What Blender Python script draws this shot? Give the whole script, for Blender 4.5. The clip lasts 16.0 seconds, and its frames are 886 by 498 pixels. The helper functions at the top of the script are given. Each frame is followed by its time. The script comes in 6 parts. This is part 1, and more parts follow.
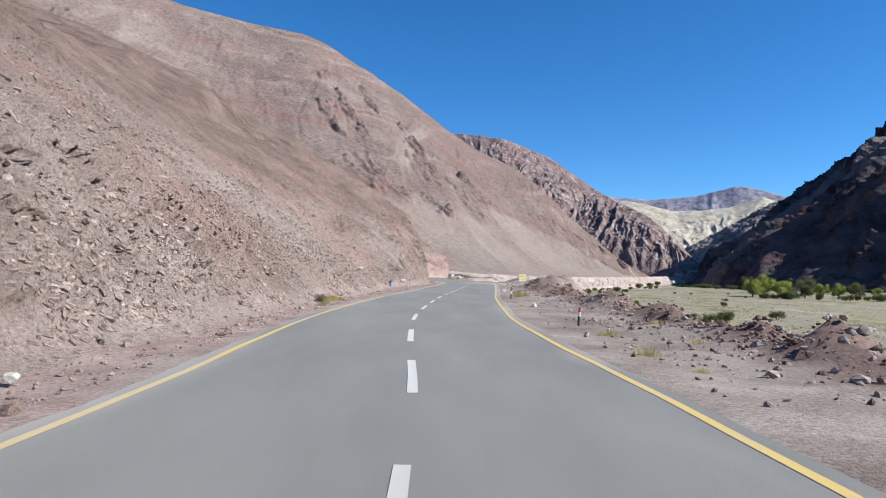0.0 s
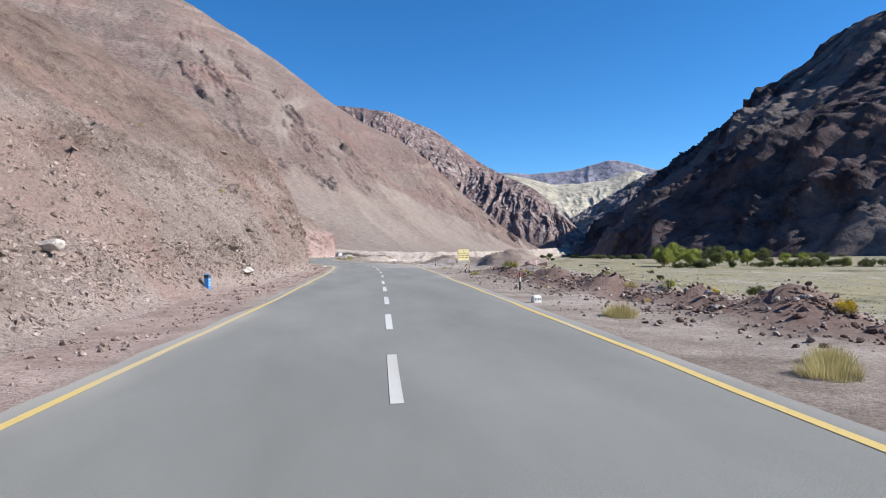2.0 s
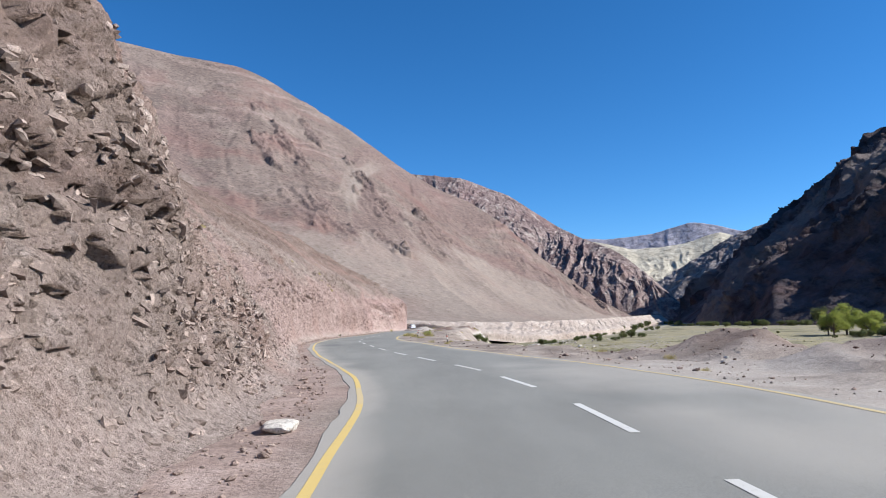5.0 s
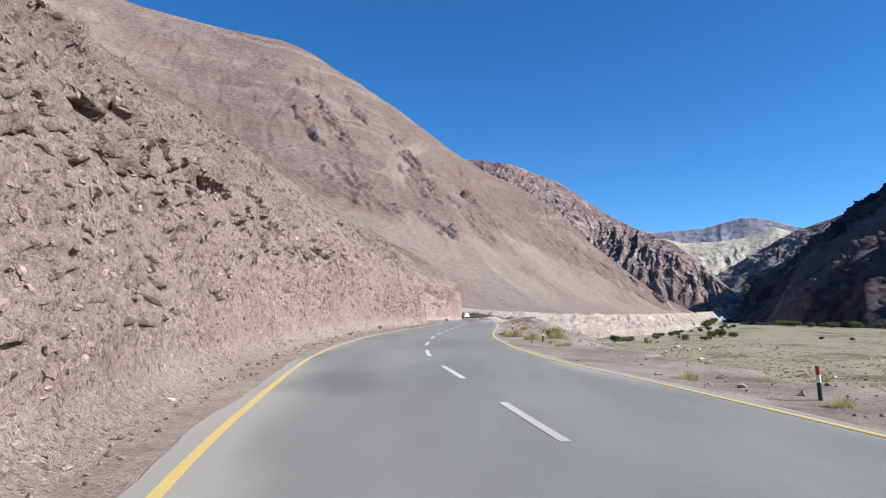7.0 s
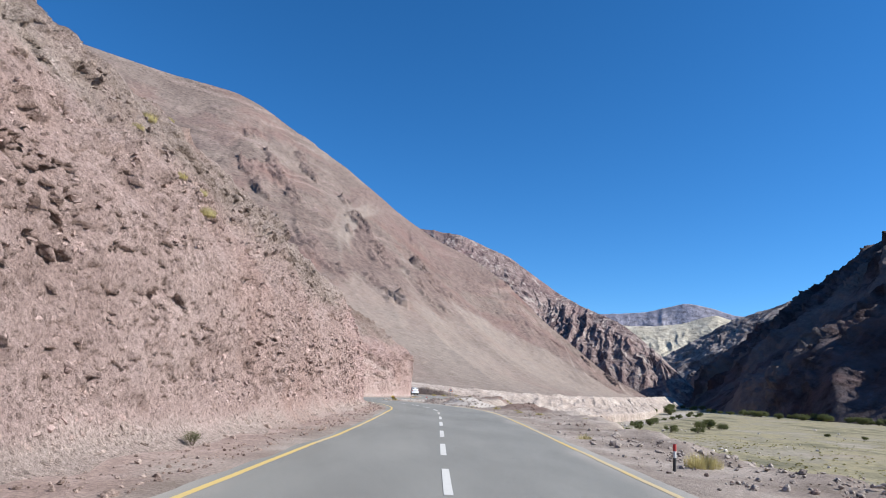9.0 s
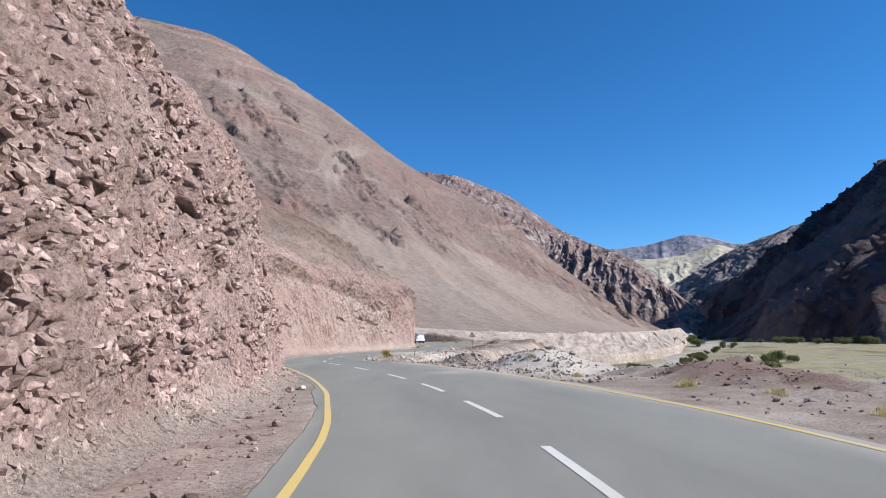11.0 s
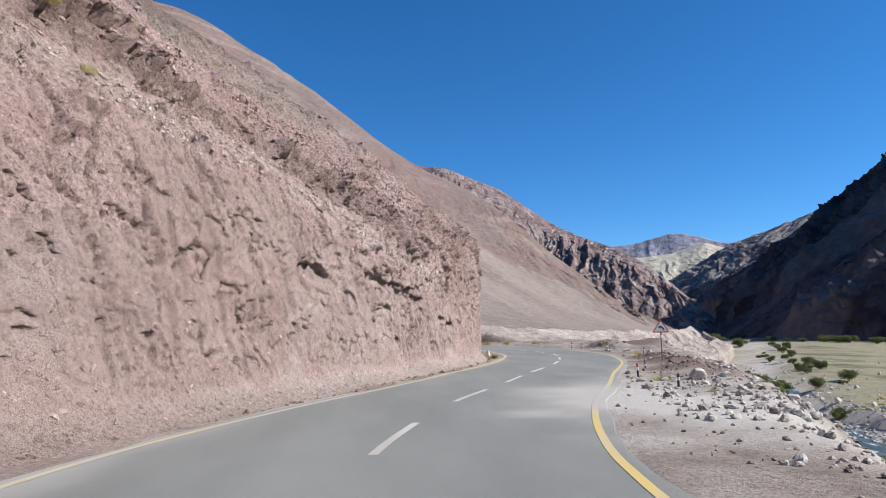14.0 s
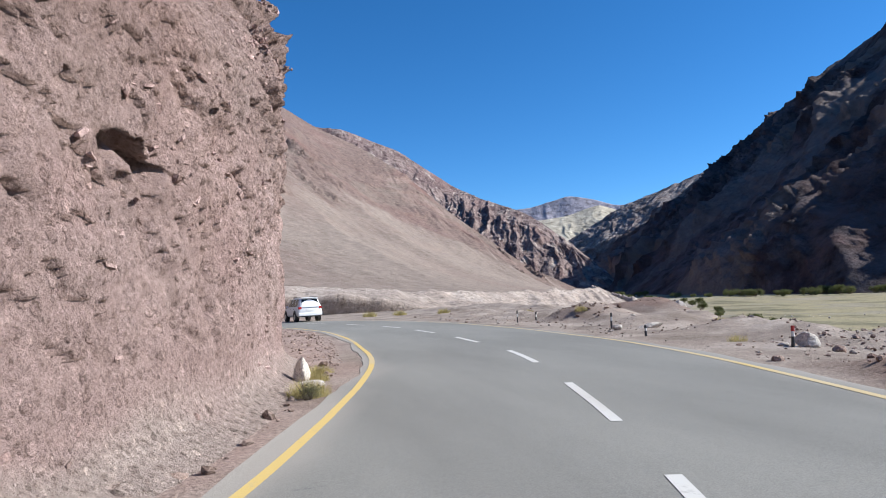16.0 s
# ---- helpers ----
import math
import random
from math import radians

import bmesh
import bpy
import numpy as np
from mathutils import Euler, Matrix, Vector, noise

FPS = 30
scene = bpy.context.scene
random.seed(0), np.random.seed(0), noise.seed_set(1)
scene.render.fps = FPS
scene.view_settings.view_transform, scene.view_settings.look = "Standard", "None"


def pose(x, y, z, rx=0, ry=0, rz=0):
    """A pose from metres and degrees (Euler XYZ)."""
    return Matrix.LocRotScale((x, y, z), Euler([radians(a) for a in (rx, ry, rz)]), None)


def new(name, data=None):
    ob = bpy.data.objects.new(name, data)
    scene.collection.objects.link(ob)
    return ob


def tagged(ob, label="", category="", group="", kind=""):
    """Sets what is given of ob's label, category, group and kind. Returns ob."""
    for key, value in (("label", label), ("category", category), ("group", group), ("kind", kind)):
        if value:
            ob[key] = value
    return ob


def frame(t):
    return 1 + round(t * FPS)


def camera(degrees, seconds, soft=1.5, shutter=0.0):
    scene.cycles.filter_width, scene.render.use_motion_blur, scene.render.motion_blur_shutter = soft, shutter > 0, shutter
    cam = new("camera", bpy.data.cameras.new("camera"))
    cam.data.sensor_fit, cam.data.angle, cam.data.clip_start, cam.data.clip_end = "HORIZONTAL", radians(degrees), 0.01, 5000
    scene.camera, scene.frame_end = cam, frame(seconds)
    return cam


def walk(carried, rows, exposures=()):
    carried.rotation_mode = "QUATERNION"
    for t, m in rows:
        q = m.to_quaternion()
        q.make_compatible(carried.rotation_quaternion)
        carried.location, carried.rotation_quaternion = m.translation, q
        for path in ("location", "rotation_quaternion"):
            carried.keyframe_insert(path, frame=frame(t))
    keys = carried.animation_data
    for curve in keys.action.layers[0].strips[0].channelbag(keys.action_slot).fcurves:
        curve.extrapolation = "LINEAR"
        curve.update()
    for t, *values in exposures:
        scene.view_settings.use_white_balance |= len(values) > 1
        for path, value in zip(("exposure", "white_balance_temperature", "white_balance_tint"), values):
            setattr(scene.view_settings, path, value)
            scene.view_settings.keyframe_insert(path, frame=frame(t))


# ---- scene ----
# ---------------- camera ----------------
cam = camera(66.56, 16.0, soft=1.0)
PATH = [
    (0.0, pose(0.000, 0.000, 1.303, 92.139, -0.897, -0.369)),
    (0.5, pose(-0.699, 9.537, 1.317, 93.349, -1.233, -2.375)),
    (1.0, pose(-0.962, 19.090, 1.330, 94.633, -1.810, -3.620)),
    (1.5, pose(-0.828, 28.709, 1.350, 93.202, -1.453, -7.640)),
    (2.0, pose(-0.222, 38.236, 1.360, 90.187, 0.949, -10.052)),
    (2.5, pose(0.442, 47.482, 1.354, 88.059, 2.073, -11.649)),
    (3.0, pose(1.065, 56.455, 1.347, 92.196, 1.572, -10.263)),
    (3.5, pose(1.532, 65.484, 1.372, 94.799, 3.088, -7.741)),
    (4.0, pose(1.820, 74.449, 1.401, 93.599, 0.140, -6.117)),
    (4.5, pose(1.753, 83.343, 1.420, 92.629, 0.091, -4.402)),
    (4.7, pose(1.696, 86.892, 1.426, 96.373, 1.564, -4.249)),
    (6.8, pose(-1.133, 124.165, 1.440, 94.876, 0.589, -1.262)),
    (7.0, pose(-1.337, 127.686, 1.463, 95.386, -0.052, -0.308)),
    (7.5, pose(-1.732, 136.537, 1.533, 102.177, 1.072, 1.789)),
    (8.0, pose(-2.054, 145.452, 1.603, 102.632, -1.611, 0.396)),
    (8.5, pose(-2.090, 154.682, 1.629, 102.825, -3.687, -2.537)),
    (9.0, pose(-1.994, 164.047, 1.608, 101.655, -2.476, -5.321)),
    (9.2, pose(-1.891, 167.797, 1.601, 101.252, -0.747, -4.884)),
    (11.3, pose(-0.140, 207.438, 1.598, 95.642, 1.335, -5.478)),
    (11.5, pose(-0.352, 210.937, 1.590, 94.777, 1.662, -5.702)),
    (12.0, pose(-1.057, 219.623, 1.565, 94.559, 1.292, -2.548)),
    (12.5, pose(-2.200, 228.196, 1.527, 98.410, -1.199, -0.208)),
    (13.0, pose(-3.108, 236.511, 1.464, 97.785, -0.065, -0.176)),
    (13.5, pose(-3.456, 244.850, 1.364, 95.883, -0.410, -4.508)),
    (14.0, pose(-3.063, 252.949, 1.281, 97.079, 1.095, -6.369)),
    (14.5, pose(-1.930, 260.648, 1.205, 98.326, 1.994, -9.152)),
    (15.0, pose(-0.085, 268.038, 1.195, 96.903, 3.286, -13.924)),
    (15.5, pose(1.927, 275.408, 1.141, 94.950, 1.391, -16.370)),
    (16.0, pose(3.930, 283.006, 1.111, 93.926, 3.024, -14.594)),
]

EXPOSURES = [(0.0, 0.80, 6010, 6), (9.0, 0.80, 6010, 6), (12.0, 0.71, 6010, 6), (14.5, 0.72, 6010, 6), (16.0, 0.80, 6010, 6)]
walk(cam, PATH, EXPOSURES)

# ---------------- light ----------------
SUN_FROM = Vector((0.80, -0.20, 0.578)).normalized()
world = bpy.data.worlds.new("sky")
scene.world = world
world.use_nodes = True
wn = world.node_tree
sky = wn.nodes.new("ShaderNodeTexSky")
sky.sky_type, sky.sun_disc = "NISHITA", False
sky.sun_elevation = math.asin(SUN_FROM.z)
sky.sun_rotation = math.atan2(SUN_FROM.x, SUN_FROM.y)
sky.altitude, sky.air_density, sky.dust_density, sky.ozone_density = 4000, 1.2, 1.0, 5.0
deep = wn.nodes.new("ShaderNodeHueSaturation")
deep.inputs["Saturation"].default_value = 1.2
wn.links.new(sky.outputs[0], deep.inputs["Color"])
wn.links.new(deep.outputs[0], wn.nodes["Background"].inputs[0])
wn.nodes["Background"].inputs[1].default_value = 0.092
sun = new("sun", bpy.data.lights.new("sun", "SUN"))
sun.data.energy, sun.data.angle, sun.data.color = 5.0, radians(0.53), (1.0, 0.925, 0.84)
sun.rotation_euler = SUN_FROM.to_track_quat("Z", "Y").to_euler()


# ---------------- noise ----------------
def hashed(ix, iy, seed):
    n = (ix.astype(np.int64) * 374761393 + iy.astype(np.int64) * 668265263 + seed * 974634539) & 0x7FFFFFFF
    n = ((n ^ (n >> 13)) * 1274126177) & 0x7FFFFFFF
    n = ((n ^ (n >> 15)) * 739981 + 12345) & 0x7FFFFFFF
    return (n & 0xFFFFF) / 0xFFFFF


def vnoise(x, y, seed=0):
    """Smooth noise, -1 to 1."""
    x, y = np.broadcast_arrays(np.asarray(x, float), np.asarray(y, float))
    ix, iy = np.floor(x), np.floor(y)
    fx, fy = x - ix, y - iy
    fx, fy = fx * fx * (3 - 2 * fx), fy * fy * (3 - 2 * fy)
    a, b = hashed(ix, iy, seed), hashed(ix + 1, iy, seed)
    c, d = hashed(ix, iy + 1, seed), hashed(ix + 1, iy + 1, seed)
    return ((a * (1 - fx) + b * fx) * (1 - fy) + (c * (1 - fx) + d * fx) * fy) * 2 - 1


def fbm(x, y, octaves=5, seed=0, gain=0.5):
    total, amp = 0.0, 1.0
    for o in range(octaves):
        total = total + amp * vnoise(x * 2**o + 17.3 * o, y * 2**o - 9.1 * o, seed + o)
        amp *= gain
    return total


def ridged(x, y, octaves=5, seed=0, gain=0.5):
    """Sharp crests; 0 to about 1.9."""
    total, amp = 0.0, 1.0
    for o in range(octaves):
        total = total + amp * (1 - np.abs(vnoise(x * 2**o + 5.7 * o, y * 2**o + 3.1 * o, seed + o)))**2
        amp *= gain
    return total


def lumps(x, y, seed=0):
    """Rounded stones packed side by side: 1 in the middle of a stone, 0 at its rim, and a value of its own for each."""
    ix, iy = np.floor(x), np.floor(y)
    best, own = np.full(np.shape(x), 9.0), np.zeros(np.shape(x))
    for dx in (-1, 0, 1):
        for dy in (-1, 0, 1):
            cx, cy = ix + dx, iy + dy
            px, py = cx + hashed(cx, cy, seed), cy + hashed(cx, cy, seed + 7)
            d = (px - x)**2 + (py - y)**2
            near = d < best
            best = np.where(near, d, best)
            own = np.where(near, hashed(cx, cy, seed + 13), own)
    return np.clip(1 - best * 1.6, 0, 1), own


def smooth(t):
    t = np.clip(t, 0, 1)
    return t * t * (3 - 2 * t)


def along(y, table, column, soft=0.0):
    """A column of a table of rows (y, ...), eased from row to row."""
    ys, vs = [r[0] for r in table], [r[column] for r in table]
    if not soft:
        return np.interp(y, ys, vs)
    return sum(np.interp(y + k * soft, ys, vs) for k in (-1, -0.66, -0.33, 0, 0.33, 0.66, 1)) / 7


# ---------------- materials ----------------
def nodes_of(name, roughness=0.9, specular=0.2):
    m = bpy.data.materials.new(name)
    m.use_nodes = True
    t = m.node_tree
    b = t.nodes["Principled BSDF"]
    b.inputs["Roughness"].default_value = roughness
    b.inputs["Specular IOR Level"].default_value = specular
    return m, t, b


def add(t, kind, **values):
    n = t.nodes.new(kind)
    for k, v in values.items():
        n.inputs[k.replace("_", " ")].default_value = v
    return n


def noise_node(t, scale, detail=6.0, rough=0.6, stretch=None, distort=0.0):
    n = add(t, "ShaderNodeTexNoise", Scale=scale, Detail=detail, Roughness=rough, Distortion=distort)
    g = t.nodes.new("ShaderNodeNewGeometry")
    if stretch:
        mp = t.nodes.new("ShaderNodeMapping")
        mp.inputs["Scale"].default_value = stretch[:3]
        if len(stretch) > 3:
            mp.inputs["Rotation"].default_value = stretch[3:]
        t.links.new(g.outputs["Position"], mp.inputs["Vector"])
        t.links.new(mp.outputs["Vector"], n.inputs["Vector"])
    else:
        t.links.new(g.outputs["Position"], n.inputs["Vector"])
    return n.outputs["Fac"]


def ramp_node(t, fac, stops):
    r = t.nodes.new("ShaderNodeValToRGB")
    e = r.color_ramp.elements
    while len(e) < len(stops):
        e.new(0.5)
    for k, (p, c) in zip(e, stops):
        k.position, k.color = p, (*c, 1) if len(c) == 3 else c
    t.links.new(fac, r.inputs["Fac"])
    return r.outputs["Color"]


def grey_ramp(t, fac, lo, hi):
    return ramp_node(t, fac, [(lo, (0, 0, 0)), (hi, (1, 1, 1))])


def mixed(t, fac, a, b, mode="MIX"):
    n = t.nodes.new("ShaderNodeMix")
    n.data_type, n.blend_type = "RGBA", mode
    for sock, v in ((n.inputs["Factor"], fac), (n.inputs["A"], a), (n.inputs["B"], b)):
        if isinstance(v, (int, float)):
            sock.default_value = v
        elif isinstance(v, tuple):
            sock.default_value = (*v, 1)
        else:
            t.links.new(v, sock)
    return n.outputs["Result"]


def bumped(t, b, heights):
    """heights: (output, strength, metres), one on the other."""
    last = None
    for h, strength, dist in heights:
        n = add(t, "ShaderNodeBump", Strength=strength, Distance=dist)
        t.links.new(h, n.inputs["Height"])
        if last:
            t.links.new(last, n.inputs["Normal"])
        last = n.outputs["Normal"]
    t.links.new(last, b.inputs["Normal"])


def attribute(t, name):
    n = t.nodes.new("ShaderNodeAttribute")
    n.attribute_name = name
    return n.outputs["Fac"]


def plain(name, colour, roughness=0.5, specular=0.4, metallic=0.0, wear=0.12, scale=18.0):
    """Paint, metal, rubber and the like, with slight soiling."""
    m, t, b = nodes_of(name, roughness, specular)
    b.inputs["Metallic"].default_value = metallic
    dirt = tuple(c * 0.55 + 0.07 for c in colour)
    f = grey_ramp(t, noise_node(t, scale, 5, 0.65), 0.45, 0.75)
    mul = t.nodes.new("ShaderNodeMath")
    mul.operation = "MULTIPLY"
    mul.inputs[1].default_value = wear * 3
    t.links.new(f, mul.inputs[0])
    t.links.new(mixed(t, mul.outputs[0], colour, dirt), b.inputs["Base Color"])
    bumped(t, b, [(noise_node(t, scale * 4, 4), 0.08, 0.01)])
    return m


SOIL = ((0.200, 0.153, 0.132), (0.270, 0.214, 0.188), (0.345, 0.283, 0.252))


def soil(name, tones=SOIL, big=0.25, fine=9.0, relief=0.06, layers=None, pale=None, red=None, streaks=None, speckle=0.0, beds=False, islands=False, marks=()):
    """Earth and rock. big and fine: repeats per metre of the patches and the grain; relief: metres."""
    m, t, b = nodes_of(name, 0.95, 0.1)
    c = ramp_node(t, noise_node(t, big, 9, 0.62), [(0.3, tones[0]), (0.5, tones[1]), (0.72, tones[2])])
    if beds:
        # redder clay and paler stony beds of the hillside
        rosy = ramp_node(t, noise_node(t, big * 2.2, 8, 0.62), [(0.3, (0.320, 0.222, 0.202)), (0.5, (0.382, 0.273, 0.250)), (0.72, (0.448, 0.336, 0.310))])
        c = mixed(t, attribute(t, "clay"), c, rosy)
        tan = ramp_node(t, noise_node(t, 0.42, 7, 0.6, (1, 1, 1.5)), [(0.40, (0.325, 0.238, 0.215)), (0.52, (0.362, 0.269, 0.242)), (0.64, (0.400, 0.308, 0.276))])
        c = mixed(t, attribute(t, "packed"), c, tan)
        c = mixed(t, attribute(t, "gravel_bed"), c, (0.46, 0.375, 0.335))
        c = mixed(t, attribute(t, "hillside"), c, ramp_node(t, noise_node(t, big * 1.6, 8, 0.65), [(0.3, (0.150, 0.108, 0.093)), (0.5, (0.200, 0.148, 0.127)), (0.72, (0.270, 0.208, 0.180))]))
    grain = ramp_node(t, noise_node(t, fine, 8, 0.75), [(0.36, (0.50, 0.47, 0.45)), (0.46, (0.93, 0.93, 0.93)), (0.55, (1.06, 1.06, 1.06)), (0.65, (1.50, 1.48, 1.46))])
    if speckle:
        # packed clay holds fewer pebbles than the rest of the face
        softer = t.nodes.new("ShaderNodeMath")
        softer.operation = "MULTIPLY_ADD"
        softer.inputs[1].default_value, softer.inputs[2].default_value = -0.50, 1.0
        t.links.new(attribute(t, "packed"), softer.inputs[0])
        c = mixed(t, softer.outputs[0], c, mixed(t, 1.0, c, grain, "MULTIPLY"))
    else:
        c = mixed(t, 1.0, c, grain, "MULTIPLY")
    if layers:
        f = grey_ramp(t, noise_node(t, layers[0], 8, 0.65, layers[1], 0.4), 0.48, 0.60)
        c = mixed(t, f, c, mixed(t, 1.0, c, layers[2], "MULTIPLY"))
    if red:
        f = grey_ramp(t, noise_node(t, red[0], 5, 0.6), 0.5, 0.66)
        c = mixed(t, f, c, mixed(t, 0.5, c, red[1]))
    for key, tone, much in marks:
        n = t.nodes.new("ShaderNodeMath")
        n.operation = "MULTIPLY"
        n.inputs[1].default_value = much
        t.links.new(attribute(t, key), n.inputs[0])
        c = mixed(t, n.outputs[0], c, mixed(t, 1.0, mixed(t, 0.55, grain, (1, 1, 1)) if key == "scree" else grain, tone, "MULTIPLY"))
    if streaks:
        f = grey_ramp(t, noise_node(t, streaks[0], 7, 0.6, streaks[1], 0.6), 0.55, 0.66)
        c = mixed(t, f, c, streaks[2])
    if pale:
        f = grey_ramp(t, noise_node(t, pale[0], 10, 0.75), pale[2], pale[2] + 0.07)
        c = mixed(t, f, c, pale[1])
    heights = [(noise_node(t, fine * 0.35, 8, 0.7), 0.35 if speckle else 0.8, relief * 3), (noise_node(t, fine * 3, 5, 0.7), 0.7, relief)]
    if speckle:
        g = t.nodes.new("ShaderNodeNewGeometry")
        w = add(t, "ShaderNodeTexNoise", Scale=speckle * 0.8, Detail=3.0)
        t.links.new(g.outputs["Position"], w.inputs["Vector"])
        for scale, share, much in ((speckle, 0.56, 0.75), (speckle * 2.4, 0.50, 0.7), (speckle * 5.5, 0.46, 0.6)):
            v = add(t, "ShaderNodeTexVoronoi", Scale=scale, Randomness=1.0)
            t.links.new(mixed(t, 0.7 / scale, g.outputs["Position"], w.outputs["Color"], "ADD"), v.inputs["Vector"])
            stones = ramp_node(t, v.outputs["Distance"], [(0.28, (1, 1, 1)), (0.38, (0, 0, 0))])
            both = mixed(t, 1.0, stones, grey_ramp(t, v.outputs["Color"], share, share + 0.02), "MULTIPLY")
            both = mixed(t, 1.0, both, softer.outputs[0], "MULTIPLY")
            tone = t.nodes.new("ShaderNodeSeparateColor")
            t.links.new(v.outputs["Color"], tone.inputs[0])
            # dark pebble tones also stand in for the shade of small pits
            pebble_pit_tone = ramp_node(t, tone.outputs[2], [(0.0, (0.42, 0.40, 0.40)), (0.45, (0.75, 0.73, 0.72)), (0.7, (1.15, 1.15, 1.15)), (1.0, (1.6, 1.62, 1.62))])
            c = mixed(t, both, c, mixed(t, much, c, mixed(t, 1.0, c, pebble_pit_tone, "MULTIPLY")))
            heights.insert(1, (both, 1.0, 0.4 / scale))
        for scale, deep in ((speckle * 0.8, 0.05), (speckle * 2.0, 0.04)):
            chip = add(t, "ShaderNodeTexVoronoi", Scale=scale, Randomness=1.0)
            t.links.new(mixed(t, 0.25, g.outputs["Position"], w.outputs["Color"], "ADD"), chip.inputs["Vector"])
            heights.append((mixed(t, softer.outputs[0], (0.5, 0.5, 0.5), chip.outputs["Color"]), 0.8, deep))
        heights.append((noise_node(t, speckle * 4, 5, 0.8), 0.8, 0.05))
    if islands:
        g = t.nodes.new("ShaderNodeNewGeometry")
        c = mixed(t, 1.0, c, ramp_node(t, g.outputs["Random Per Island"], [(0.0, (0.7, 0.68, 0.67)), (0.4, (0.92, 0.92, 0.92)), (0.8, (1.08, 1.08, 1.08)), (1.0, (1.4, 1.4, 1.4))]), "MULTIPLY")
    t.links.new(c, b.inputs["Base Color"])
    bumped(t, b, heights)
    return m


def ground_material():
    """Gravel beside the road, grass on the valley floor, pale dust where trucks have spilt it."""
    m, t, b = nodes_of("ground", 0.95, 0.1)
    c = ramp_node(t, noise_node(t, 0.35, 9, 0.65), [(0.36, (0.180, 0.145, 0.122)), (0.5, (0.262, 0.217, 0.187)), (0.66, (0.36, 0.31, 0.272))])
    c = mixed(t, attribute(t, "fresh_earth"), c, mixed(t, noise_node(t, 1.2, 6, 0.7), (0.105, 0.068, 0.056), (0.25, 0.175, 0.148)))
    grain = ramp_node(t, noise_node(t, 16, 5, 0.75), [(0.3, (0.55, 0.54, 0.53)), (0.5, (1, 1, 1)), (0.72, (1.4, 1.4, 1.4))])
    c = mixed(t, 1.0, c, grain, "MULTIPLY")
    c = mixed(t, attribute(t, "clay_verge"), c, mixed(t, 1.0, grain, ramp_node(t, noise_node(t, 0.8, 8, 0.7), [(0.34, (0.225, 0.165, 0.142)), (0.5, (0.305, 0.228, 0.198)), (0.68, (0.39, 0.305, 0.27))]), "MULTIPLY"))
    c = mixed(t, attribute(t, "dust"), c, mixed(t, 0.3, (0.52, 0.485, 0.445), c))
    g = ramp_node(t, noise_node(t, 0.06, 10, 0.7, (1, 0.45, 1)), [(0.36, (0.112, 0.108, 0.072)), (0.44, (0.200, 0.180, 0.120)), (0.50, (0.295, 0.258, 0.160)), (0.55, (0.220, 0.198, 0.145)), (0.66, (0.35, 0.305, 0.248))])
    g = mixed(t, 1.0, g, ramp_node(t, noise_node(t, 2.2, 7, 0.75), [(0.3, (0.6, 0.62, 0.58)), (0.5, (1, 1, 1)), (0.7, (1.2, 1.2, 1.2))]), "MULTIPLY")
    c = mixed(t, attribute(t, "grass"), c, g)
    t.links.new(c, b.inputs["Base Color"])
    bumped(t, b, [(noise_node(t, 2.5, 7, 0.7), 0.6, 0.12), (noise_node(t, 22, 5, 0.7), 0.7, 0.03)])
    return m


def asphalt_material():
    m, t, b = nodes_of("asphalt", 0.85, 0.25)
    c = ramp_node(t, noise_node(t, 0.5, 6, 0.6, (1, 0.25, 1)), [(0.3, (0.172, 0.168, 0.155)), (0.5, (0.200, 0.196, 0.181)), (0.7, (0.228, 0.223, 0.205))])
    c = mixed(t, 1.0, c, ramp_node(t, noise_node(t, 90, 3, 0.8), [(0.3, (0.72, 0.72, 0.72)), (0.5, (1, 1, 1)), (0.72, (1.3, 1.3, 1.3))]), "MULTIPLY")
    c = mixed(t, grey_ramp(t, noise_node(t, 1.4, 8, 0.75), 0.66, 0.74), c, (0.11, 0.11, 0.11))
    c = mixed(t, attribute(t, "dust"), c, (0.40, 0.365, 0.325))
    c = mixed(t, attribute(t, "patch"), c, (0.105, 0.105, 0.107))
    t.links.new(c, b.inputs["Base Color"])
    bumped(t, b, [(noise_node(t, 120, 3, 0.8), 0.5, 0.008), (noise_node(t, 0.8, 4), 0.15, 0.05)])
    return m


def paint_material(name, colour, worn):
    m, t, b = nodes_of(name, 0.7, 0.3)
    c = mixed(t, grey_ramp(t, noise_node(t, 7, 9, 0.8), 0.55, 0.72), colour, worn)
    c = mixed(t, attribute(t, "dust"), c, (0.40, 0.365, 0.325))
    t.links.new(c, b.inputs["Base Color"])
    bumped(t, b, [(noise_node(t, 110, 3, 0.8), 0.4, 0.006)])
    return m


def leaf_material(name, tones, scale=3.0):
    m, t, b = nodes_of(name, 0.75, 0.2)
    c = ramp_node(t, noise_node(t, scale, 6, 0.7), [(0.3, tones[0]), (0.52, tones[1]), (0.72, tones[2])])
    t.links.new(c, b.inputs["Base Color"])
    glow = t.nodes.new("ShaderNodeBsdfTranslucent")
    t.links.new(c, glow.inputs["Color"])
    both = t.nodes.new("ShaderNodeMixShader")
    both.inputs["Fac"].default_value = 0.38
    t.links.new(b.outputs[0], both.inputs[1])
    t.links.new(glow.outputs[0], both.inputs[2])
    t.links.new(both.outputs[0], t.nodes["Material Output"].inputs["Surface"])
    return m


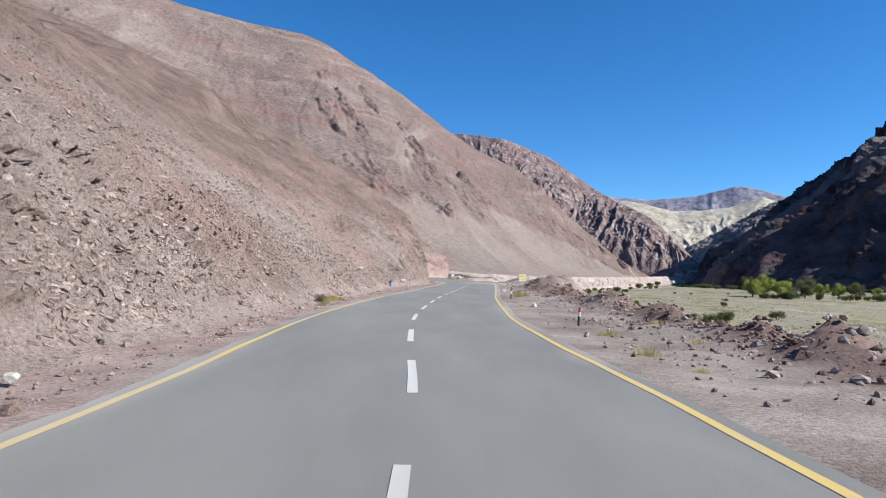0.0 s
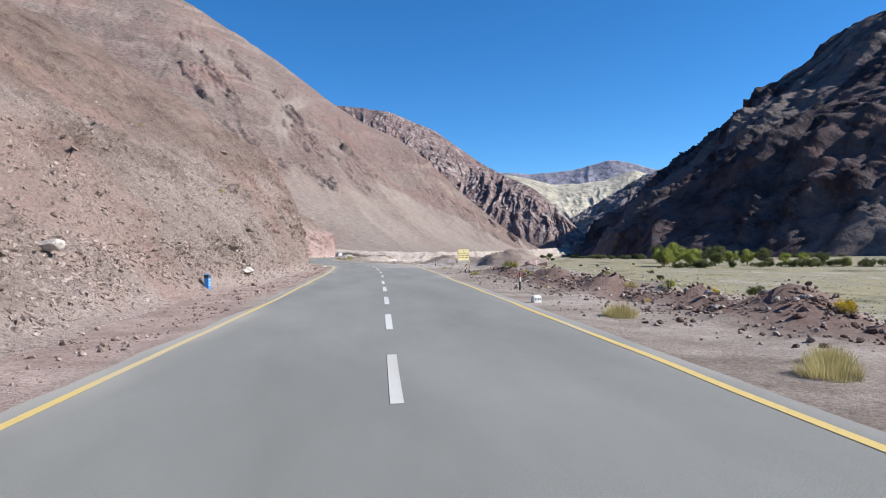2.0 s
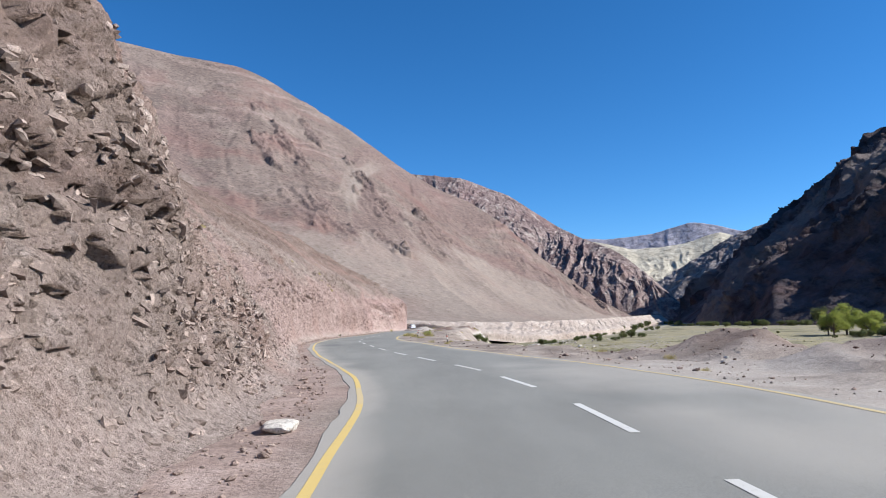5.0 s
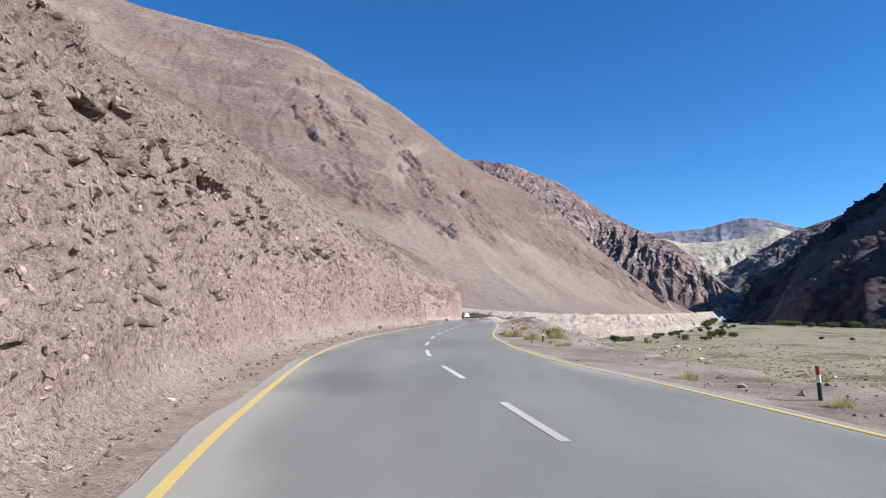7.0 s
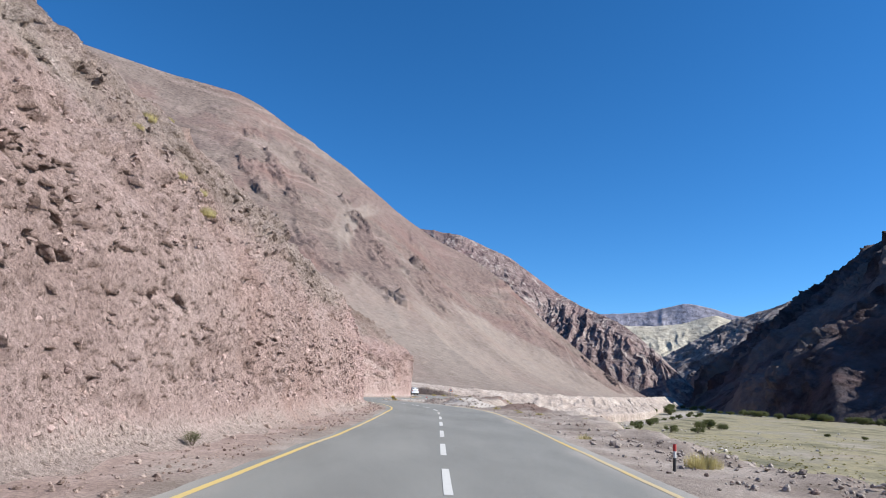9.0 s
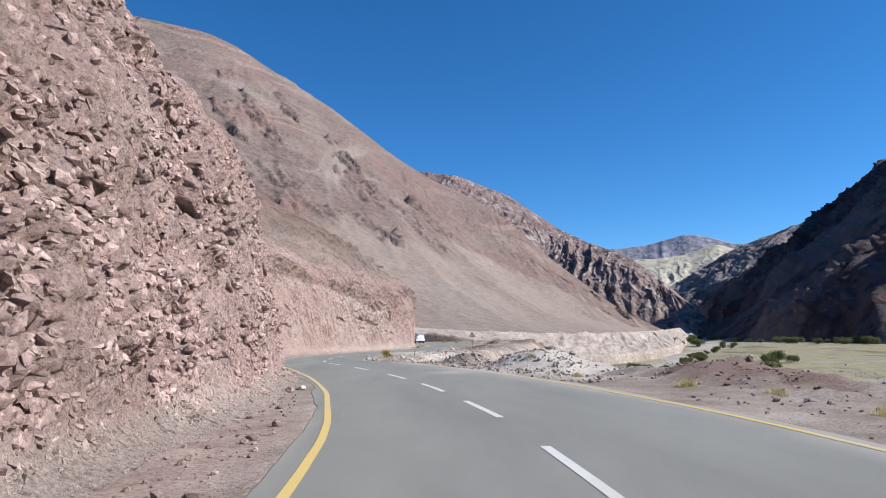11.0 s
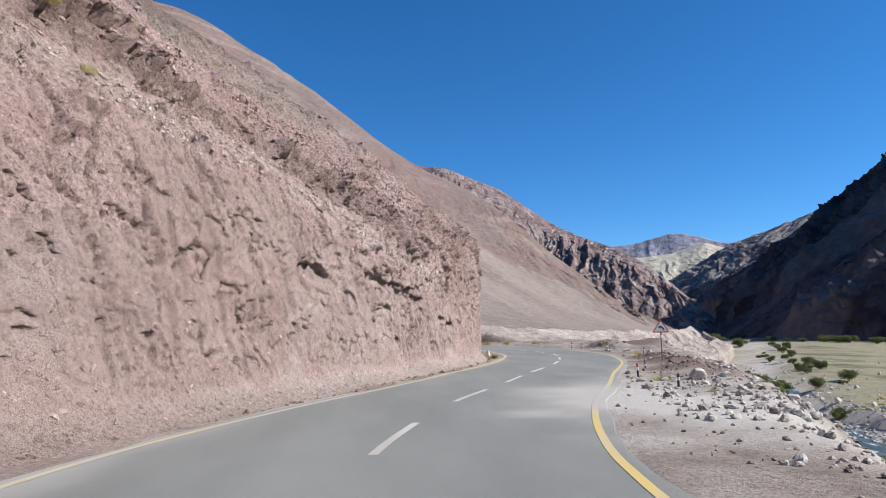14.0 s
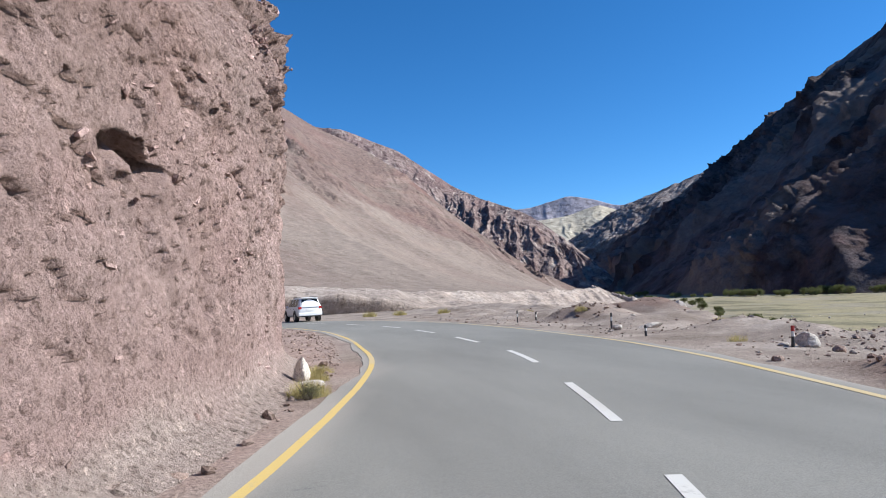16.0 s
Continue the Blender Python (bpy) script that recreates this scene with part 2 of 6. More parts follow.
GROUND = ground_material()
ASPHALT = asphalt_material()
YELLOW = paint_material("yellow_line_paint", (0.60, 0.42, 0.085), (0.36, 0.30, 0.17))
WHITE_LINE = paint_material("white_line_paint", (0.60, 0.60, 0.58), (0.30, 0.295, 0.285))
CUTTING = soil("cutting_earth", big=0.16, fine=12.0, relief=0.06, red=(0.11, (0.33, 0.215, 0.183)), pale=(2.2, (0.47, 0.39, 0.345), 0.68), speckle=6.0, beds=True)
MOUNTAIN = soil("mountain_scree", ((0.128, 0.097, 0.085), (0.170, 0.132, 0.115), (0.217, 0.173, 0.150)), big=0.02, fine=0.3, relief=0.5, red=(0.011, (0.19, 0.100, 0.088)),
                marks=(("strata", (0.262, 0.198, 0.174), 0.5), ("rusty", (0.162, 0.112, 0.101), 0.5), ("bare_rock", (0.150, 0.108, 0.100), 0.55), ("scree", (0.258, 0.214, 0.184), 0.88)))
CLIFF = soil("cliff_rock", ((0.165, 0.122, 0.118), (0.232, 0.178, 0.166), (0.31, 0.248, 0.228)), big=0.014, fine=0.2, relief=1.5,
             layers=(0.035, (2.6, 2.6, 0.12), (0.55, 0.50, 0.53)), red=(0.009, (0.26, 0.165, 0.155)), streaks=(0.022, (3.0, 3.0, 0.12), (0.36, 0.305, 0.275)))
# tones darker than the other rock: the slope's shade put into its colour
SHADE_TONED_ROCK = soil("shade_toned_rock", ((0.055, 0.046, 0.050), (0.094, 0.078, 0.083), (0.158, 0.131, 0.131)), big=0.010, fine=0.08, relief=4.0,
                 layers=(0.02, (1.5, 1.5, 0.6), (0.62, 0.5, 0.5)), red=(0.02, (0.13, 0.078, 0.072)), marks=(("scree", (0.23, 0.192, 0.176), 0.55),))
SPUR_ROCK = soil("spur_rock", ((0.15, 0.132, 0.134), (0.225, 0.20, 0.20), (0.32, 0.285, 0.275)), big=0.010, fine=0.1, relief=4.0, layers=(0.02, (1.4, 1.4, 0.5), (0.62, 0.56, 0.56)))
PALE_ROCK = soil("far_pale_rock", ((0.26, 0.232, 0.185), (0.345, 0.310, 0.250), (0.43, 0.390, 0.32)), big=0.004, fine=0.03, relief=4.0)
# lighter bluish tones carry the aerial haze in the rock colour
HAZE_VIOLET_ROCK = soil("far_haze_violet_rock", ((0.205, 0.190, 0.230), (0.255, 0.240, 0.280), (0.31, 0.29, 0.32)), big=0.003, fine=0.03, relief=4.0)
PALE_BANK = soil("pale_gravel_bank", ((0.265, 0.215, 0.187), (0.355, 0.298, 0.262), (0.46, 0.40, 0.355)), big=0.09, fine=1.0, relief=0.3, marks=(("ledge", (0.20, 0.150, 0.128), 0.6),))
STONE = soil("stone", ((0.215, 0.155, 0.13), (0.315, 0.238, 0.203), (0.42, 0.335, 0.29)), big=0.9, fine=14, relief=0.03, islands=True)
PALE_STONE = soil("pale_stone", ((0.40, 0.35, 0.31), (0.52, 0.47, 0.42), (0.62, 0.58, 0.53)), big=1.5, fine=18, relief=0.02)
FRESH_EARTH = soil("dug_earth", ((0.105, 0.070, 0.060), (0.165, 0.115, 0.098), (0.24, 0.178, 0.152)), big=0.9, fine=12, relief=0.03, islands=True)
GREY_STONE = soil("grey_stone", ((0.235, 0.195, 0.170), (0.335, 0.288, 0.255), (0.44, 0.39, 0.352)), big=1.2, fine=18, relief=0.02)


# ---------------- mesh helpers ----------------
def grid_object(name, V, material, attributes=None, flat=False):
    """A sheet from rows and columns of places."""
    nr, nc = V.shape[:2]
    me = bpy.data.meshes.new(name)
    i = np.arange(nr * nc).reshape(nr, nc)
    f = np.stack([i[:-1, :-1], i[:-1, 1:], i[1:, 1:], i[1:, :-1]], -1).reshape(-1, 4)
    me.vertices.add(nr * nc)
    me.vertices.foreach_set("co", V.reshape(-1).astype(np.float32))
    me.loops.add(f.size)
    me.loops.foreach_set("vertex_index", f.reshape(-1).astype(np.int32))
    me.polygons.add(len(f))
    me.polygons.foreach_set("loop_start", np.arange(0, f.size, 4, dtype=np.int32))
    for k, v in (attributes or {}).items():
        me.attributes.new(k, "FLOAT", "POINT").data.foreach_set("value", v.reshape(-1).astype(np.float32))
    me.polygons.foreach_set("use_smooth", np.full(len(f), not flat))
    me.materials.append(material)
    me.update(calc_edges=True)
    me.validate()
    return new(name, me)


def soup_object(name, verts, faces, material, smooth_shade=False, attributes=None):
    me = bpy.data.meshes.new(name)
    me.from_pydata([tuple(v) for v in verts], [], [tuple(f) for f in faces])
    for k, v in (attributes or {}).items():
        me.attributes.new(k, "FLOAT", "POINT").data.foreach_set("value", v.reshape(-1).astype(np.float32))
    for mt in material if isinstance(material, (list, tuple)) else [material]:
        me.materials.append(mt)
    me.polygons.foreach_set("use_smooth", [smooth_shade] * len(me.polygons))
    me.update()
    return new(name, me)


def mesh_of(name, bm, material, smooth_shade=False):
    me = bpy.data.meshes.new(name)
    bm.to_mesh(me)
    bm.free()
    me.materials.append(material)
    if smooth_shade:
        me.polygons.foreach_set("use_smooth", [True] * len(me.polygons))
    return me


def part(name, bm, material, parent, label="", smooth_shade=False):
    ob = new(name, mesh_of(name, bm, material, smooth_shade))
    ob.parent = parent
    if label:
        ob["label"] = label
    return ob


def box(bm, x, y, z, sx, sy, sz, bevel=0.0, turn=None):
    """A block centred at x, y, z."""
    m = Matrix.Translation((x, y, z)) @ (turn or Matrix.Identity(4)) @ Matrix.Diagonal((sx, sy, sz, 1))
    r = bmesh.ops.create_cube(bm, size=1, matrix=m)
    if bevel:
        edges = list({e for v in r["verts"] for e in v.link_edges})
        bmesh.ops.bevel(bm, geom=edges, offset=bevel, segments=2, profile=0.6, affect="EDGES")
    return bm


def rod(bm, a, b, r0, r1=None, sides=10):
    a, b = Vector(a), Vector(b)
    d = b - a
    m = Matrix.Translation((a + b) / 2) @ d.to_track_quat("Z", "Y").to_matrix().to_4x4()
    bmesh.ops.create_cone(bm, cap_ends=True, segments=sides, radius1=r0, radius2=r0 if r1 is None else r1, depth=d.length, matrix=m)
    return bm


# ---------------- plan of the road ----------------
# rows: distance along the valley, centre line, road height
ROAD = [(-60, -0.3, -0.1), (0, -0.2, -0.1), (8, -0.27, -0.1), (14, -0.57, -0.1), (20, -0.75, -0.09), (24, -0.74, -0.09), (32, -0.4, -0.07), (39, 0.0, -0.06),
        (46, 0.55, -0.05), (57, 1.5, -0.05), (65, 2.14, -0.05), (72, 2.67, -0.04), (80, 3.35, -0.02), (90, 3.93, 0.0), (97, 4.28, 0.02), (105, 4.45, 0.03),
        (112, 3.9, 0.03), (120, 2.5, 0.03), (127, 1.2, 0.05), (135, 0.0, 0.1), (139, -0.5, 0.12), (143, -1.05, 0.15), (147, -1.58, 0.17), (153, -1.87, 0.2),
        (160, -1.75, 0.22), (166, -1.5, 0.22), (173, -1.02, 0.21), (179, -0.53, 0.2)]
ROAD += [(188, 0.25, 0.2), (198, 1.1, 0.2), (207, 1.75, 0.2), (213, 1.8, 0.18), (219, 1.3, 0.16), (222, 0.92, 0.15), (227, 0.08, 0.13), (233, -1.2, 0.08),
         (238, -2.35, 0.03), (241, -3.2, 0.0), (244, -3.8, -0.03), (248, -4.05, -0.07), (253, -3.95, -0.12), (257, -3.7, -0.16), (261, -3.15, -0.19), (264, -2.42, -0.21),
         (268, -1.2, -0.23), (273, 0.95, -0.25), (278, 2.9, -0.27), (280, 3.8, -0.28), (285, 5.9, -0.3), (289, 7.3, -0.3), (292, 8.15, -0.3)]
ROAD += [(295.3, 9.0, -0.3), (299, 9.65, -0.3), (307, 10.1, -0.3), (315, 9.9, -0.3), (322, 8.8, -0.3), (329, 6.6, -0.3), (336, 2.8, -0.3), (342, -2.5, -0.3),
         (347, -9.5, -0.3), (351, -19, -0.3), (354, -32, -0.3)]
# rows: y, distance of the edge lines from the centre line, left and right
EDGES = [(-60, 3.1, 2.85), (12, 3.15, 2.95), (30, 3.25, 3.3), (55, 3.35, 3.35), (75, 3.55, 3.4), (105, 3.65, 3.7), (139, 3.75, 3.6), (147, 3.45, 3.3), (155, 3.35, 3.2), (164, 3.4, 3.15), (174, 3.2, 3.35), (186, 2.9, 3.5),
         (218, 2.85, 3.75), (228, 2.9, 3.65), (236, 2.95, 3.7), (240.5, 2.95, 3.5), (243.5, 2.95, 2.3), (248, 3.1, 2.6), (253, 3.3, 2.85), (258, 3.45, 2.9), (263, 3.5, 2.9), (268, 2.95, 3.05), (278, 3.0, 3.1), (285, 3.15, 3.15), (292, 3.3, 3.15), (300, 3.3, 3.1), (400, 3.3, 3.3)]
HALF = 3.3


def centre(y):
    return along(y, ROAD, 1, 1.6)


def road_z(y):
    return along(y, ROAD, 2, 8.0)


line_y = np.concatenate([np.arange(-50, 300, 0.5), np.arange(300, 354, 0.2)])
line = np.stack([centre(line_y), line_y], 1)
tang = np.gradient(line, axis=0)
tang /= np.linalg.norm(tang, axis=1)[:, None]
side = np.stack([tang[:, 1], -tang[:, 0]], 1)
run = np.concatenate([[0], np.cumsum(np.linalg.norm(np.diff(line, axis=0), axis=1))])


def ribbon(name, offsets, lift, material, first=0, last=None, extra=None):
    """A strip along the road, at the given offsets from its centre line."""
    sl = slice(first, last)
    off = np.asarray(offsets)
    off = off[None, :] * np.ones((len(line_y[sl]), 1)) if off.ndim == 1 else off[sl]
    P = line[sl, None, :] + off[..., None] * side[sl, None, :]
    z = road_z(line_y[sl])[:, None] + lift + 0 * P[..., 0]
    if name == "road":
        z[:, [0, -1]] -= 0.05
    V = np.concatenate([P, z[..., None]], -1)
    return grid_object(name, V, material, extra(P[..., 0], P[..., 1]) if extra else None, name == "road")


def spilt(x, y):
    """Pale dust: on the bend's outer shoulder and along the verge."""
    d = 0.0
    for cx, cy, rx, ry, a in ((3.2, 267, 3.2, 5.5, 1.0), (6.0, 271, 3.5, 5, 0.4), (8.5, 99, 6, 6, 0.5), (6.2, 231, 4, 7, 0.9), (3.5, 239, 3.5, 5, 0.5), (9, 110, 5, 6, 0.5)):
        d = np.maximum(d, a * smooth(1.35 - np.hypot((x - cx) / rx, (y - cy) / ry) + 0.28 * fbm(x / 1.7, y / 1.7, 4, 5)))
    return d


def worn_stretch(x, y):
    """Lengths of the edge lines that dust and wheels have dulled."""
    left = smooth((y - 234) / 4) * smooth((281 - y) / 4)
    right = 0.75 * smooth((y - 283) / 5)
    return np.where(x < centre(y), left, right) * (0.72 + 0.25 * fbm(x * 0.5, y * 0.5, 3, 12))


def road_masks(x, y):
    u = np.abs(x - centre(y))
    edge = 0.55 * smooth((u - 2.95 + 0.35 * fbm(x * 0.6, y * 0.25, 4, 9)) / 0.8)
    oil = smooth(1.25 - np.hypot((x + 3.4) / 1.1, (y - 141.5) / 3.0) + 0.3 * fbm(x / 2, y / 2, 3, 3)) * 0.55
    return {"dust": np.maximum(spilt(x, y) * smooth((x - centre(y) + 0.5) / 2), edge), "patch": oil}


# ---------------- road ----------------
ragged = 0.10 * fbm(line_y * 0.45, 0 * line_y, 4, 21)
reach = np.stack([along(line_y, EDGES, 1, 3), along(line_y, EDGES, 2, 3)], 1)
offs = np.concatenate([-(reach[:, :1] + 0.34 + ragged[:, None]), np.linspace(-1, 0, 15)[None, :-1] * (reach[:, :1] + 0.27 + ragged[:, None]), np.linspace(0, 1, 15)[None, :] * (reach[:, 1:] + 0.27 + ragged[::-1, None]), reach[:, 1:] + 0.34 + ragged[::-1, None]], 1)
tagged(ribbon("road", offs, 0.0, ASPHALT, extra=road_masks), "grey worn asphalt road with dusty edges", "road", kind="structure")
for s, nm in ((-1, "left"), (1, "right")):
    mid = s * reach[:, 0 if s < 0 else 1]
    o = np.stack([mid - 0.06, mid + 0.06], 1) + (0.02 * fbm(line_y * 0.3, 0 * line_y + s, 3, 4))[:, None]
    ln = ribbon("edge_line", o, 0.005, YELLOW, extra=lambda x, y: {"dust": np.maximum(np.maximum(spilt(x, y), worn_stretch(x, y)), 0.25 + 0.3 * (fbm(x, y * 0.3, 4, 8) > 0.2))})
    tagged(ln, "yellow painted road edge line, dusty and worn", "road marking", kind="structure")
# rows: number of the dash, where it begins
DASHES = [(-9, -46), (0, 7.8), (2, 20.2), (5, 38.4), (8, 56.4), (10, 67.9), (13, 89.3), (15, 100.5), (21, 134.8), (22, 141.2), (27, 173.2), (29, 184.3), (35, 218.9),
          (36, 224.5), (38, 238.1), (39, 243.7), (42, 261.5), (43, 267.8), (45, 278.3), (46, 284.1), (47, 289.1), (48, 295.5), (50, 308), (55, 338)]
for k in range(-8, 55):
    a = run[np.searchsorted(line_y, float(along(k, DASHES, 1)))]
    i0, i1 = np.searchsorted(run, a), np.searchsorted(run, a + 3.0)
    dash = ribbon("centre_dash", np.array([-0.065, 0.065]), 0.005, WHITE_LINE, i0, i1 + 1, lambda x, y: {"dust": 0.3 + 0.35 * smooth((y - 255) / 8) * smooth((278 - y) / 4) + 0.5 * np.maximum(0, fbm(x, y * 0.2, 2, 17))})
    tagged(dash, "white painted dash of the road's centre line", "road marking", "dashes of the centre line", "structure")

# ---------------- ground ----------------
# rows: y, width of the terrace beyond the right-hand line
TERRACE = [(-60, 5, 13), (0, 5, 13), (30, 5.5, 13), (60, 6.5, 13), (76, 7.0, 13), (84, 7.5, 12), (92, 9, 11), (98, 11, 10), (104, 13, 11), (110, 12, 11), (122, 6, 11), (135, 3.6, 12), (160, 3.8, 12), (180, 4.2, 12), (200, 5, 11), (215, 7.5, 9),
           (228, 7, 8), (238, 4.2, 7.5), (246, 2.3, 7.0), (252, 2.2, 7.0), (263, 2.6, 7.0), (270, 3.4, 7.0), (276, 4.0, 7.0), (284, 4.6, 7.5), (292, 5.2, 8), (300, 7, 9), (315, 11, 9), (345, 16, 9), (400, 20, 9), (6000, 20, 9)]
# mounds of earth: x, y, radius across, radius along, height
MOUNDS = [(15.7, 96.5, 2.3, 3.0, 1.3), (19.0, 104, 2.6, 3.4, 1.2), (15.5, 110, 2.4, 3, 0.7), (14, 117, 3, 3, 0.7), (10.8, 222, 2.0, 3.2, 0.6), (6.4, 231, 1.8, 3, 0.75), (4.4, 237, 1.5, 2.6, 0.5),
          (9.2, 278, 1.1, 2.2, 0.28), (11.4, 284, 1.3, 2.2, 0.3), (12.8, 289, 1.4, 2.3, 0.36), (18.5, 312, 2.0, 2.0, 0.7), (24, 316, 3.5, 2.4, 0.6)]


def piled(x, y):
    """How far a place lies on the heaps of dug earth."""
    d = np.exp(-((x - 8.4 - 0.045 * (y - 28) + 0.4 * fbm(x * 0.6, y * 0.6, 3, 67)) / 1.5)**4) * smooth((y - 4) / 4) * smooth((86 - y) / 8)
    for cx, cy, rx, ry, h in MOUNDS:
        d = np.maximum(d, smooth((1.5 - np.hypot((x - cx) / rx, (y - cy) / ry) + 0.35 * fbm(x * 0.9, y * 0.9, 4, 61)) / 0.8) * (0.9 if y is not None and h < 0.65 else 0.4))
    return d


def ground_z(x, y):
    yc = np.minimum(y, 312.0)
    u = x - centre(yc)
    zr = road_z(np.minimum(y, 330.0))
    over = u - HALF - along(y, TERRACE, 1, 4) - 1.2 * fbm(y * 0.11, 0 * y, 3, 31)
    drop = smooth(over / along(y, TERRACE, 2, 4))
    valley = -7.6 + 0.5 * fbm(x * 0.018, y * 0.018, 4, 41) + 0.10 * fbm(x * 0.25, y * 0.25, 3, 43)
    valley = valley - 0.9 * np.exp(-((x - stream_x(y)) / 4.5)**2)
    valley = valley + 0.85 * smooth((x - stream_x(y) - 3.9 + 0.7 * fbm(x * 0.2, y * 0.2, 3, 47)) / 0.8)
    shoulder = zr - 0.012 + smooth((np.abs(u) - 3.6) / 1.5) * (0.05 * fbm(x * 0.8, y * 0.8, 4, 51) - np.where(u < 0, 0.0, 0.05))
    for cx, cy, rx, ry, h in MOUNDS:
        d = np.hypot((x - cx) / rx, (y - cy) / ry)
        shoulder = shoulder + h * smooth((1.45 - d + 0.25 * fbm(x * 0.7, y * 0.7, 4, 61)) / 1.3) * smooth((np.abs(u) - 3.9) / 1.2)
    berm = np.exp(-((x - 8.3 - 0.045 * (y - 28) - 0.5 * fbm(y * 0.2, 0 * y, 2, 63)) / 0.9)**2) * smooth((y - 4) / 4) * smooth((84 - y) / 8)
    shoulder = shoulder + berm * np.maximum(0, 0.26 + 0.42 * fbm(x * 0.6, y * 0.6, 5, 65))
    rough = smooth((u - 5.0) / 4) * (0.24 * fbm(x * 0.55, y * 0.55, 5, 71) + 0.15 * (ridged(x * 0.9, y * 0.9, 3, 73) - 0.9))
    z = shoulder * (1 - drop) + valley * drop + rough * (1 - 0.6 * drop)
    z = np.where(np.abs(u) < 4.2, np.minimum(z, zr - 0.03 + 0.018 * smooth((np.abs(u) - 2.2) / 0.8)), z)
    return z


STREAM = [(-200, 90), (60, 66), (120, 44), (180, 28), (220, 21), (250, 18), (270, 20), (285, 25), (304, 35), (330, 47), (368, 66), (430, 104), (520, 156), (900, 340), (6000, 2000)]


def stream_x(y):
    return along(y, STREAM, 1, 10) + 0.9 * np.sin(y * 0.13) + 0.6 * np.sin(y * 0.31 + 1)


gy = np.concatenate([np.arange(-60, 340, 0.5), 340 * (5200 / 340)**np.linspace(0, 1, 90)])
gu = np.concatenate([-7 - (np.linspace(0, 1, 24)[::-1])**3 * 2500, np.arange(-6.7, 30, 0.46), 30 + np.linspace(0, 1, 70)[1:]**3 * 3500])
GY, GU = np.meshgrid(gy, gu, indexing="ij")
GX = GU + centre(np.minimum(GY, 312.0))
GZ = ground_z(GX, GY)
grass = smooth((-4.6 - GZ + 0.9 * fbm(GX * 0.2, GY * 0.2, 4, 81)) / 1.6)
grass *= smooth((np.abs(GX - stream_x(GY)) - 4.5 + 1.5 * fbm(GX * 0.3, GY * 0.3, 3, 82)) / 3)
gravelly = np.exp(-((GX - stream_x(GY)) / 6.0)**2) * 0.7 * (GZ < -5.5)
pale_flank = 0.75 * smooth((GY - 298) / 14) * smooth((GU - 13 + 2 * fbm(GX * 0.2, GY * 0.2, 3, 87)) / 4) * smooth((-0.9 - GZ) / 1.2) * smooth((GZ + 8.2) / 1.5)
ground = grid_object("ground", np.stack([GX, GY, GZ], -1), GROUND, {"grass": grass, "dust": np.maximum(np.maximum(spilt(GX, GY), gravelly), pale_flank), "fresh_earth": piled(GX, GY),
                                                                      "clay_verge": smooth((-3.2 - GU + 0.8 * fbm(GX * 0.5, GY * 0.3, 4, 85)) / 1.4)})
tagged(ground, "gravel verge and dry grassy valley floor", "ground", kind="structure")

# ---------------- cutting beside the road ----------------
# rows: y, foot of the bank, setback and height of the face, setback and height of the brow
BANK = [(-60, -6.0, 3.0, 2.6, 9, 8.0), (0, -6.0, 3.0, 3.0, 9, 8.0), (15, -6.1, 2.6, 3.6, 9, 8.4), (30, -5.9, 3.0, 4.1, 9, 8.8), (45, -5.2, 3.0, 3.4, 9, 8.0),
        (60, -5.1, 2.0, 2.0, 7.2, 7.0), (66, -4.7, 1.4, 2.0, 6.6, 6.7), (72, -3.5, 0.9, 2.2, 5.8, 6.5), (82, -2.6, 2.0, 4.0, 6.5, 7.6), (92, -1.4, 3.0, 4.5, 7.7, 9.6), (103, -1.3, 1.2, 5.0, 3.2, 10.0),
        (108, -1.6, 1.8, 3.6, 5, 8.4), (118, -2.6, 2.0, 3.0, 5, 7.0), (130, -4.5, 1.2, 4.0, 4, 6.8), (145, -6.6, 0.8, 5.2, 3.6, 7.8), (160, -7.4, 0.9, 5.5, 3.9, 9.4)]
BANK2 = [(175, -6.9, 0.7, 5.0, 3.5, 9.3), (187, -5.2, 0.7, 4.2, 2.9, 8.7), (204, -3.8, 0.6, 4.2, 2.4, 8.2), (219, -3.1, 0.5, 4.5, 2.0, 7.6), (227, -3.7, 0.8, 5.2, 1.9, 8.6),
         (231, -4.5, 0.9, 5.2, 1.9, 8.8), (233.2, -6.6, 1.8, 3.8, 4.6, 8.0), (240, -8.0, 1.7, 4.0, 5, 8.2), (250, -9.3, 1.6, 4.0, 5, 8.6), (258, -8.8, 1.3, 4.0, 4.6, 9.4), (265, -6.7, 1.5, 4.7, 3.7, 9.4),
         (275, -3.1, 0.7, 5.0, 3.5, 9.0), (282, 0.0, 0.4, 5.6, 2.3, 8.9)]
BANK3 = [(287, 2.0, 0.25, 5.2, 2.2, 8.0), (292, 3.5, 0.15, 4.7, 2.0, 7.4), (297.5, 4.3, -0.1, 6.3, 0.9, 8.4), (301, 4.2, 0.3, 6.2, 1.7, 8.6), (306, 2.9, 0.8, 5, 4, 8.4),
         (314, -1.0, 1.0, 5, 4.5, 9), (326, -8, 1.5, 4.5, 6, 9), (342, -26, 2, 4, 7, 9)]
BANKS = BANK + BANK2 + BANK3
